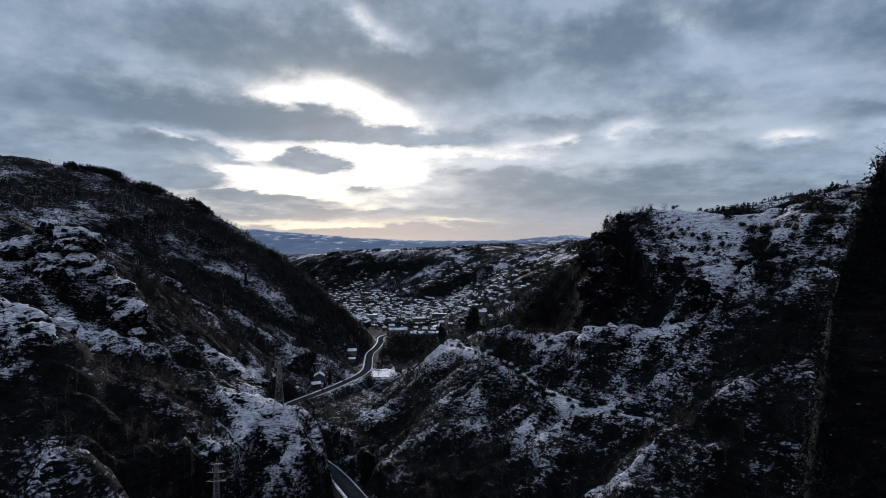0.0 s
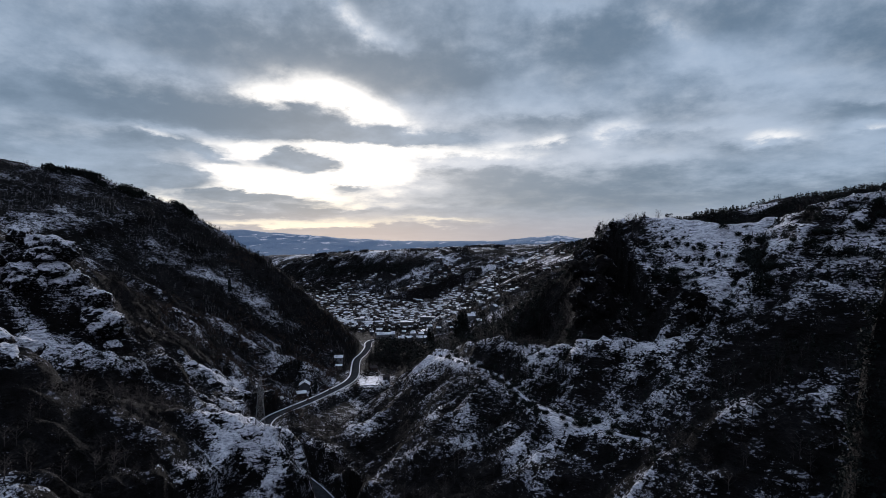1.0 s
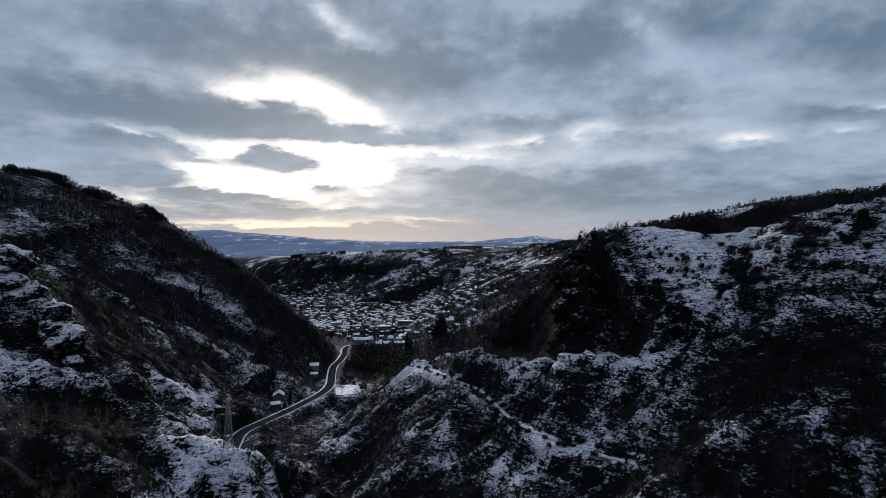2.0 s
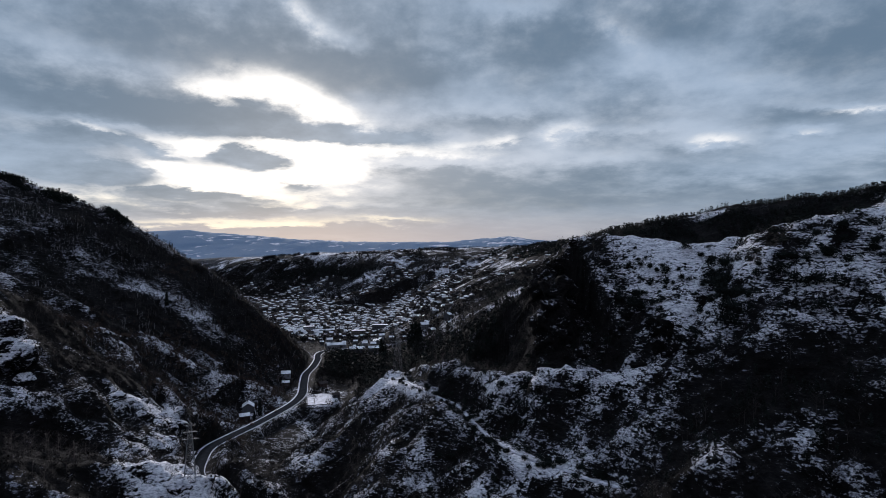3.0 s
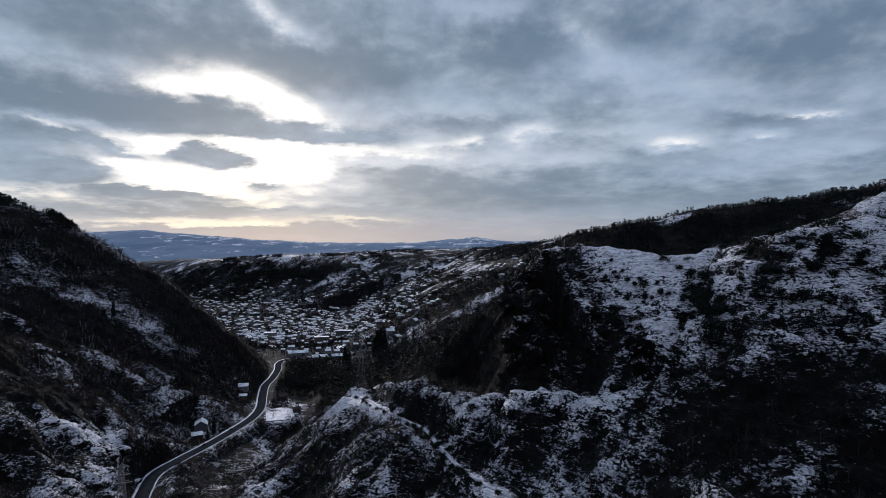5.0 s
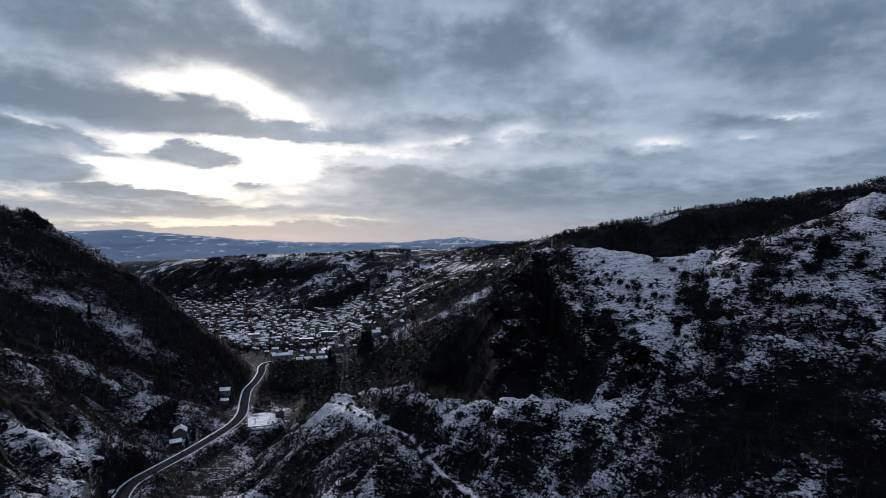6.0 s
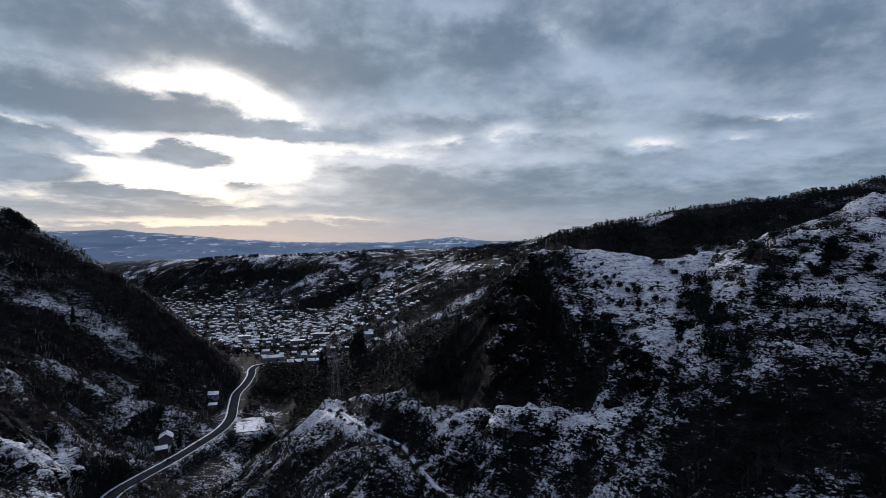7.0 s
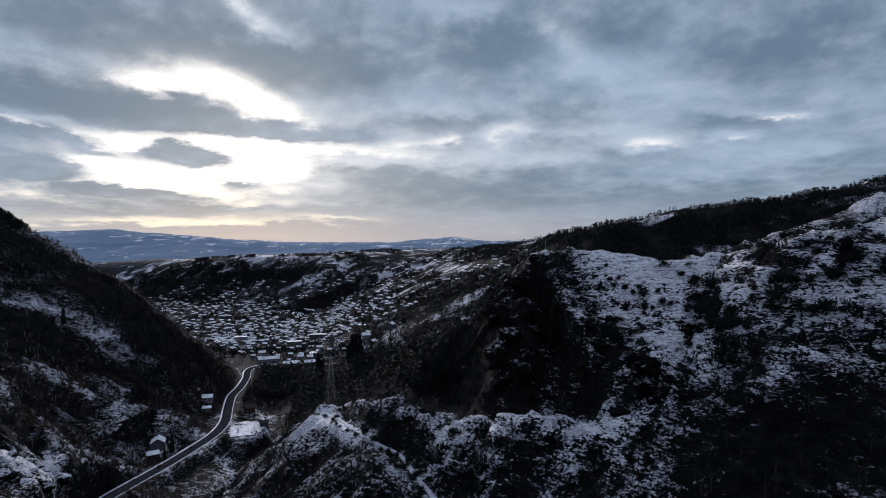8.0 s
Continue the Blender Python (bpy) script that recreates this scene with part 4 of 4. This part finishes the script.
def build_town():
    kinds = [
        house(10, 8, 5.4, 8.0, M_WALLS[0], label="cream two-storey house with snow-covered gable roof"),
        house(12, 9, 5.6, 8.6, M_WALLS[3], label="white two-storey house with snow-covered gable roof"),
        house(9, 7.5, 3.0, 5.4, M_WALLS[2], floors=1, label="small brick house with snow-covered gable roof"),
        house(11, 8.5, 5.5, 8.2, M_WALLS[1], label="grey two-storey house with snow-covered gable roof"),
        house(8, 6, 2.6, 4.4, M_WALLS[0], False, 1, label="small cream house with bare dark tiled roof"),
        house(16, 9, 4.0, 6.4, M_WALLS[1], floors=1, label="long low grey building with snow-covered roof"),
    ]
    r = random.Random(11)
    taken = []
    tries = 0
    while len(taken) < 300 and tries < 6000:
        tries += 1
        y = 872 + 560 * r.random() ** 1.25
        lo, hi = -82 - 0.5 * (y - 880), 60 + 0.22 * (y - 880)
        x = lo + (hi - lo) * r.random() ** 1.25
        if any(abs(x - a) < 13 and abs(y - b) < 19 for a, b in taken):
            continue
        taken.append((x, y))
    for x, y in taken:
        k = r.choices(range(6), (5, 4, 4, 4, 6, 1))[0]
        # streets run along the valley, the ridges mostly across it
        turn = r.choice((0, 0, 0, 90, 12, -15)) + r.uniform(-8, 8) + 10
        k2 = r.uniform(0.5, 0.78)
        m = pose(x, y, height(x, y) + 0.4, 0, 0, turn) @ Matrix.Diagonal((k2, k2, k2, 1))
        copy_thing(kinds[k], m)["group"] = "houses of the town"
    # the first of each kind stands in town too
    for k, (x, y) in enumerate(((40, 850), (58, 884), (66, 846), (92, 880), (28, 830), (-10, 884))):
        settle(kinds[k], x, y, 20 * k, 0.4)
        kinds[k]["group"] = "houses of the town"


def build_far_houses():
    """The closely packed rest of the town, each house with walls, two snowy roof slopes and eaves."""
    r = np.random.default_rng(21)
    n = 2400
    y = 1000 + 1120 * r.uniform(0, 1, n) ** 1.05
    lo, hi = -110 - 0.50 * (y - 880), 40 + 0.05 * (y - 880)
    x = lo + (hi - lo) * r.uniform(0, 1, n)
    # sparser on the slope of fields
    side = n // 9
    x[:side], y[:side] = r.uniform(20, 330, side), r.uniform(930, 1750, side)
    keep = (fbm(x, y, 120, 3, 131) > -0.18) & ((y < 1770 - 0.85 * x) | (x > 0)) & (y < 2120)
    x, y = x[keep], y[keep]
    z = land(x, y)
    vs, fs, ms = [], [], []
    for k in range(len(x)):
        w, d, e = r.uniform(2.4, 4.8), r.uniform(2.0, 3.6), r.uniform(2.4, 4.6)
        top, a = e + d * 0.5, math.radians(r.choice((0, 0, 0, 90, 15, -20)) + r.uniform(-8, 8) + 12)
        o = 0.45
        ring = [(-w, -d, -2), (w, -d, -2), (w, d, -2), (-w, d, -2), (-w, -d, e), (w, -d, e), (w, d, e), (-w, d, e), (-w, 0, top), (w, 0, top)]
        eave = e - o * 0.5
        slab = [(-w - o, -d - o, eave), (w + o, -d - o, eave), (w + o, 0, top + 0.1), (-w - o, 0, top + 0.1), (-w - o, d + o, eave), (w + o, d + o, eave)]
        slab += [(p, q, h + 0.35) for p, q, h in slab]
        b = len(vs)
        c, s = math.cos(a), math.sin(a)
        vs += [(x[k] + p * c - q * s, y[k] + p * s + q * c, z[k] + h) for p, q, h in ring + slab]
        tri = [(0, 1, 5), (0, 5, 4), (1, 2, 6), (1, 6, 5), (2, 3, 7), (2, 7, 6), (3, 0, 4), (3, 4, 7), (4, 7, 8), (5, 9, 6)]
        t = 10
        quads = [(6, 7, 8, 9), (9, 8, 11, 10), (0, 1, 7, 6), (5, 4, 10, 11), (0, 6, 9, 3), (3, 9, 10, 4), (1, 2, 8, 7), (2, 5, 11, 8), (3, 2, 1, 0), (4, 5, 2, 3)]
        roof = [(q[0] + t, q[1] + t, q[2] + t) for q in quads] + [(q[0] + t, q[2] + t, q[3] + t) for q in quads]
        fs += [tuple(i + b for i in f) for f in tri + roof]
        bare = r.uniform() < 0.42
        ms += [int(r.integers(0, 4))] * 10 + [5 if bare else 4] * 20
        ms[-30:-20] = [ms[-30]] * 10
    me = raw_mesh("far_houses", vs, fs, M_WALLS + [M_ROOFSNOW, M_TILE])
    me.polygons.foreach_set("material_index", np.array(ms, np.int32))
    tagged(new("far_houses", me), "closely packed small town houses with snow-covered roofs", "houses", kind="stuff")


build_town()
build_far_houses()
settle(house(26, 12, 4.6, 7.0, M_WALLS[3], floors=1, name="hall", label="long white hall with a snow-covered roof", category="hall"), -66, 868, 14, 0.3)
settle(house(20, 14, 4.2, 6.4, M_WALLS[1], floors=1, name="hall", label="wide grey hall with a snow-covered roof", category="hall"), -36, 838, 10, 0.3)
settle(house(18, 12, 4.2, 6.2, M_WALLS[1], floors=1, name="hall", label="low grey hall beside a wider one", category="hall"), -12, 842, 10, 0.3)
settle(block(22, 11, 4, M_WALLS[0]), -40, 985, 8)
settle(block(26, 11, 4, M_WALLS[1]), -6, 1040, -6)
settle(block(20, 11, 3, M_WALLS[3], label="flat-roofed white apartment block with snow on the roof"), -130, 1090, 15)
# houses beside the road in the gorge
settle(house(11, 9, 3.2, 6.0, M_WALLS[1], floors=1, label="grey roadside house with a wide snowy gable roof"), -111, 533, 100, 0.8)
settle(house(8, 6, 2.6, 4.2, M_WALLS[2], floors=1, name="shed", label="low brick shed with snow-covered roof", category="shed"), -111, 519, 25, 0.6)
settle(house(9, 7.5, 2.9, 5.0, M_WALLS[3], floors=1, label="white roadside house with snowy gable roof"), -99, 648, 5, 0.6)
settle(house(7, 5, 2.5, 3.9, M_WALLS[0], floors=1, name="shed", label="small cream shed with snow-covered roof", category="shed"), -97, 634, 8, 0.5)
settle(house(8, 6, 2.8, 4.6, M_WALLS[2], False, 1, label="small brick cottage with dark tiled roof"), -62, 642, 35, 0.4)
settle(house(6, 5, 2.5, 3.9, M_WALLS[1], False, 1, name="shed", label="small grey shed with dark roof", category="shed"), -43, 577, 15, 0.4)
settle(house(10, 8, 3.0, 5.4, M_WALLS[3], floors=1, label="white cottage with snowy gable roof among dark trees"), 52, 700, 10, 0.5)


# snow-covered court beside the road
def build_court():
    bm = box(bmesh.new(), -9, -14, -1.2, 9, 14, 0.0)
    bmesh.ops.bevel(bm, geom=bm.edges[:], offset=0.15, segments=1, affect="EDGES")
    ob = thing("yard", "flat snow-covered yard on a low retaining wall", "yard", m=pose(-58, 566, -9.0, 0, 0, 8))
    part("snow_surface", bm, M_SNOW, ob)
    for x0, y0, x1, y1 in ((-9.3, -14.3, 9.3, -14.02), (9.02, -14.0, 9.3, 14.0), (-9.3, -14.0, -9.02, 14.0)):
        part("retaining_wall", box(bmesh.new(), x0, y0, -2.4, x1, y1, 0.1), M_WALLS[1], ob)


build_court()


# ---- boulders ----
def boulder_mesh(seed, low=0.36, gain=0.38, rough=0.16):
    """A rounded, cracked rock about one across, with snow on what faces up."""
    r = random.Random(seed)
    off = Vector((r.uniform(0, 50), r.uniform(0, 50), r.uniform(0, 50)))
    bm = bmesh.new()
    bmesh.ops.create_icosphere(bm, subdivisions=4, radius=0.5)
    for v in bm.verts:
        n = v.co.normalized()
        d = rough * noise.fractal(n * 1.6 + off, 1.0, 2.0, 4) - 0.07 * abs(noise.noise(n * 3.4 + off)) + 0.03 * noise.noise(n * 11 + off)
        v.co = Vector((n.x, n.y, n.z * 0.8)) * (0.5 + d)
    bm.normal_update()
    me = bpy.data.meshes.new("boulder")
    ups = [v.normal.z for v in bm.verts]
    for f in bm.faces:
        f.smooth = True
    bm.to_mesh(me)
    bm.free()
    at = me.attributes.new("snow", "FLOAT", "POINT")
    at.data.foreach_set("value", [low + gain * min(max((u - 0.1) / 0.6, 0), 1) for u in ups])
    me.materials.append(M_GROUND)
    return me


BOULDERS = [boulder_mesh(s) for s in range(5)]
CRAGS = [boulder_mesh(s + 10, 0.06, 0.36, 0.28) for s in range(4)]


def build_boulders():
    r = random.Random(4)
    spots = [(-224, 350, 30, 14, 14, 20), (-194, 352, 12, 10, 8, 16), (-152, 214, 14, 12, 5, 19), (-130, 396, 16, 26, 12, 8), (-80, 256, 12, 8, 4, 8),
             (112, 361, 7, 4, 6, 6), ]
    for x, y, sx, sy, n, size in spots:
        for _ in range(n):
            a, b = r.gauss(x, sx * 0.6), r.gauss(y, sy * 0.6)
            k = size * r.uniform(0.45, 1.15)
            ob = tagged(new("boulder", r.choice(BOULDERS)), "weathered grey boulder with patchy snow on top", "boulder", "boulders on the gorge slopes")
            ob.matrix_basis = pose(a, b, height(a, b) - 0.08 * k, r.uniform(-20, 20), r.uniform(-20, 20), r.uniform(0, 360)) @ Matrix.Diagonal((k * r.uniform(0.9, 1.3), k, k * r.uniform(0.75, 1.1), 1))


build_boulders()


def build_crags():
    """Dark blocks of rock standing out of the cliff."""
    r = random.Random(8)
    for x, y, sx, sy, n, size in ((84, 322, 5, 16, 12, 12), (92, 356, 6, 14, 8, 14), (104, 300, 8, 10, 8, 9), (116, 268, 10, 8, 7, 8), (92, 396, 8, 12, 6, 11)):
        for _ in range(n):
            a, b = r.gauss(x, sx * 0.7), r.gauss(y, sy * 0.7)
            k = size * r.uniform(0.5, 1.15)
            ob = tagged(new("rock_outcrop", r.choice(CRAGS)), "dark jagged rock jutting from a steep cliff", "rock", "dark rocks on the cliffs")
            ob.matrix_basis = pose(a, b, height(a, b) - 0.18 * k, r.uniform(-25, 25), r.uniform(-25, 25), r.uniform(0, 360)) @ Matrix.Diagonal((k * r.uniform(0.8, 1.2), k, k * r.uniform(0.8, 1.5), 1))


build_crags()


# ---- cars on the road ----
def car(paint, label):
    ob = thing("car", label, "car")
    bm = box(bmesh.new(), -0.85, -2.1, 0.35, 0.85, 2.1, 0.85)
    bmesh.ops.bevel(bm, geom=bm.edges[:], offset=0.12, segments=2, affect="EDGES")
    part("body", bm, paint, ob)
    bm = box(bmesh.new(), -0.78, -1.5, 0.82, 0.78, 1.0, 1.42)
    for v in bm.verts:
        if v.co.z > 1.2:
            v.co.x *= 0.82
            v.co.y = v.co.y * 0.72 - 0.1
    part("cabin", bm, M_GLASS, ob, "dark glazed cabin")
    part("roof", box(bmesh.new(), -0.62, -1.15, 1.42, 0.62, 0.6, 1.47), paint, ob)
    for x in (-0.8, 0.8):
        for y in (-1.3, 1.3):
            bm = bmesh.new()
            bmesh.ops.create_cone(bm, cap_ends=True, segments=12, radius1=0.32, radius2=0.32, depth=0.22, matrix=pose(x, y, 0.32, 0, 90, 0))
            wheel = part("wheel", bm, M_WOOD, ob)
            bm = bmesh.new()
            bmesh.ops.create_cone(bm, cap_ends=True, segments=10, radius1=0.19, radius2=0.19, depth=0.24, matrix=pose(x, y, 0.32, 0, 90, 0))
            part("rim", bm, M_WALLS[1], wheel)
    for x in (-0.55, 0.55):
        part("headlight", box(bmesh.new(), x - 0.16, -2.13, 0.58, x + 0.16, -2.06, 0.72), M_GLASS, ob)
    return ob


M_PAINT = plain("dark_car_paint", (0.025, 0.027, 0.032), 0.1, 1.0, 0.6)
M_PAINT_RED = plain("dark_red_car_paint", (0.07, 0.02, 0.02), 0.1, 1.0, 0.6)


def park(ob, k, side):
    p, q = ROAD_LINE[k], ROAD_LINE[k + 1]
    d = (q - p).normalized()
    at = p + Vector((d.y, -d.x, 0)) * side
    ob.matrix_basis = pose(at.x, at.y, at.z + 0.07, 0, 0, math.degrees(math.atan2(-d.x, d.y)))


park(car(M_PAINT, "dark grey car on the cleared road"), 79, -1.7)
park(car(M_PAINT_RED, "dark red car on the cleared road"), 71, -1.7)


# ---- masts and pylons ----
def pylon(h, foot, top, arms, label, name="lattice_pylon", bar_w=0.3):
    """A four-legged lattice pylon; arms: rows of (height, half width)."""
    ob = thing(name, label, "pylon")
    corners = ((1, 1), (-1, 1), (-1, -1), (1, -1))

    def at(c, z):
        k = foot + (top - foot) * min(z / (h * 0.94), 1.0)
        return (c[0] * k, c[1] * k, z)
    for c in corners:
        part("leg", bar(bmesh.new(), at(c, -1.0), at(c, h * 0.94), bar_w), M_STEEL, ob)
    for i in range(4):
        a, b = corners[i], corners[(i + 1) % 4]
        z, up = 0.0, foot * 1.9
        while z < h * 0.9:
            z2 = min(z + up, h * 0.94)
            part("brace", bar(bmesh.new(), at(a, z), at(b, z2), bar_w * 0.6), M_STEEL, ob)
            part("brace", bar(bmesh.new(), at(b, z), at(a, z2), bar_w * 0.6), M_STEEL, ob)
            part("tie", bar(bmesh.new(), at(a, z2), at(b, z2), bar_w * 0.6), M_STEEL, ob)
            z, up = z2, max(up * 0.82, 1.6)
    part("peak", bar(bmesh.new(), (0, 0, h * 0.92), (0, 0, h), bar_w), M_STEEL, ob)
    for z, half in arms:
        arm = part("crossarm", bar(bmesh.new(), (-half, 0, z), (half, 0, z), bar_w * 0.8), M_STEEL, ob)
        for side in (-1, 1):
            for y in (-top, top):
                part("stay", bar(bmesh.new(), (0, y, z), (side * half, 0, z), bar_w * 0.6), M_STEEL, arm)
            part("stay", bar(bmesh.new(), (0, 0, z + 1.1), (side * half, 0, z), bar_w * 0.5), M_STEEL, arm)
        for side in (-1, 1):
            b2 = bmesh.new()
            bmesh.ops.create_cone(b2, cap_ends=True, segments=6, radius1=0.12, radius2=0.16, depth=1.3, matrix=Matrix.Translation((side * half * 0.97, 0, z - 0.7)))
            part("insulator", b2, M_GLASS, arm, "hanging insulator string")
    return ob


settle(pylon(22, 2.0, 0.45, [(15, 3.2), (17.6, 2.6), (20, 2.2)], "grey lattice pylon on a snowy rock dome", bar_w=0.2), -70, 254, 12)
settle(pylon(31, 2.6, 0.55, [(21, 4.2), (24.5, 3.6), (28, 3.0)], "tall grey lattice pylon behind a knoll", bar_w=0.10), 9, 414, 18)
settle(pylon(29, 1.3, 0.4, [(22.4, 2.7), (24.8, 2.5), (27.0, 1.9)], "slim grey power line tower on a dark slope", "power_tower", 0.2), -61, 160, 6)
settle(pylon(16, 1.1, 0.35, [(11, 2.4), (13.5, 2.0)], "slim lattice mast on a wooded ridge", "lattice_mast", 0.3), 332, 932, 0)
settle(pylon(30, 2.4, 0.5, [(21, 4.5), (25, 3.6)], "far lattice pylon on the snowy plateau", bar_w=0.4), -150, 1640, 0)


# ---- footpath ----
def drape(points, per=6, lift=0.12):
    line = smooth_line([(x, y, 0) for x, y in points], per)
    xs, ys = np.array([p.x for p in line]), np.array([p.y for p in line])
    hs = land(xs, ys)
    for p, h in zip(line, hs):
        p.z = float(h) + lift
    return line


PATH_LINE = drape(FOOTPATH, 10, 0.4)
strip("footpath", PATH_LINE, -0.9, 0.9, 0.0, 1.3, M_PATH, "trodden snow footpath winding over a knoll", "footpath")


# ---- single trees and bushes ----
def as_mesh(name, piece, mat):
    return raw_mesh(name, piece[0], piece[1], mat)


def tree_kind(name, trunk_piece, crown_piece, crown_mat, label, category):
    ob = thing(name, label, category)
    for n, piece, mat in (("trunk", trunk_piece, M_BARK), ("crown", crown_piece, crown_mat)):
        c = new(n, as_mesh(n, piece, mat))
        c.parent = ob
    return ob


def trunk_piece(tall, radius):
    return spikes([((0, 0, -0.06), (0.0, 0.0, tall), radius), ((0, 0, tall * 0.4), (0.12, 0.05, tall * 0.9), radius * 0.5), ((0, 0, tall * 0.5), (-0.1, 0.08, tall * 0.95), radius * 0.45)])


def bush_crown(seed, n=460):
    r = np.random.default_rng(seed)
    lumps = r.normal(size=(7, 3)) * (0.24, 0.24, 0.15) + (0, 0, 0.42)
    c = lumps[r.integers(0, 7, n)] + r.normal(size=(n, 3)) * 0.14
    c[:, 2] = np.clip(c[:, 2], 0.04, None)
    return flakes(c, 0.15, r)


def twig_crown(seed):
    return bare_tree(seed, 16, 9, 0.016)


BUSHES = [tree_kind("bush", trunk_piece(0.5, 0.03), bush_crown(s), M_NEEDLE, "dark evergreen bush on thin snow", "bush") for s in range(4)]
TREES = [tree_kind("bare_tree", trunk_piece(0.8, 0.022), twig_crown(s + 40), M_BARK, "leafless tree with fine spreading branches", "tree") for s in range(3)]
SPRUCES = [tree_kind("conifer", trunk_piece(0.9, 0.02), conifer(s + 70, 420), M_NEEDLE, "tall dark conifer with drooping branches", "tree") for s in range(3)]


def stand(kinds, x, y, size, used, group=""):
    """Stand a thing of this kind at x, y; the first use of a kind takes the original itself."""
    m = pose(x, y, height(x, y) - 0.05 * size, 0, 0, random.uniform(0, 360))
    ob = kinds[len(used) % len(kinds)]
    if len(used) >= len(kinds):
        ob = copy_thing(ob, Matrix.Identity(4))
    k = size * random.uniform(0.85, 1.15)
    ob.matrix_basis = m @ Matrix.Diagonal((k, k, size, 1))
    if group:
        ob["group"] = group
    used.append(ob)


def build_single_plants():
    used = []
    for i in range(4, len(PATH_LINE) - 2, 2):
        for side in (-1, 1):
            if random.random() < 0.6:
                p = PATH_LINE[i]
                stand(BUSHES, p.x + side * random.uniform(2.6, 5.5), p.y + random.uniform(-3, 3), random.uniform(2.2, 3.8), used, "bushes along the footpath")
    for _ in range(70):
        stand(BUSHES, random.gauss(142, 20), random.gauss(296, 24), random.uniform(2.2, 4.6), used, "bushes on the bald hill")
    for _ in range(40):
        stand(BUSHES, random.gauss(192, 26), random.gauss(262, 18), random.uniform(2.4, 6.0), used, "bushes on the bald hill")
    for _ in range(90):
        stand(BUSHES, random.gauss(44, 26), random.gauss(312, 38), random.uniform(1.8, 4.0), used, "bushes on the knoll")
    for x, y, size in ((118, 301, 7), (117, 292, 7), (121, 303, 5), (158, 304, 8), (155, 298, 7), (160, 296, 7), (152, 290, 8), (149, 283, 7), (154, 284, 6), (147, 276, 8), (143, 269, 9), (141, 261, 9), (138, 257, 8), (146, 266, 7), (166, 268, 6), (185, 262, 6), (124, 321, 4), (131, 312, 4), (136, 306, 5), (173, 252, 8), (168, 244, 7)):
        stand(BUSHES, x, y, size, used, "bushes on the bald hill")
    used = []
    for x, y, size in ((131, 351, 7.5), (64, 86, 5), (30, 372, 5), (58, 318, 6), (92, 282, 6), (-60, 556, 7), (-48, 590, 8), (-70, 548, 6), (-120, 530, 7), (12, 404, 6), (-112, 602, 8), (-66, 640, 8)):
        stand(TREES, x, y, size, used)
    used = []
    for x, y, size in ((-203, 612, 13), (-100, 525, 13), (41, 800, 30), (37, 806, 27), (46, 796, 25), (33, 795, 22), (-103, 518, 8), (-3, 790, 24), (2, 786, 18)):
        stand(SPRUCES, x, y, size, used)


build_single_plants()
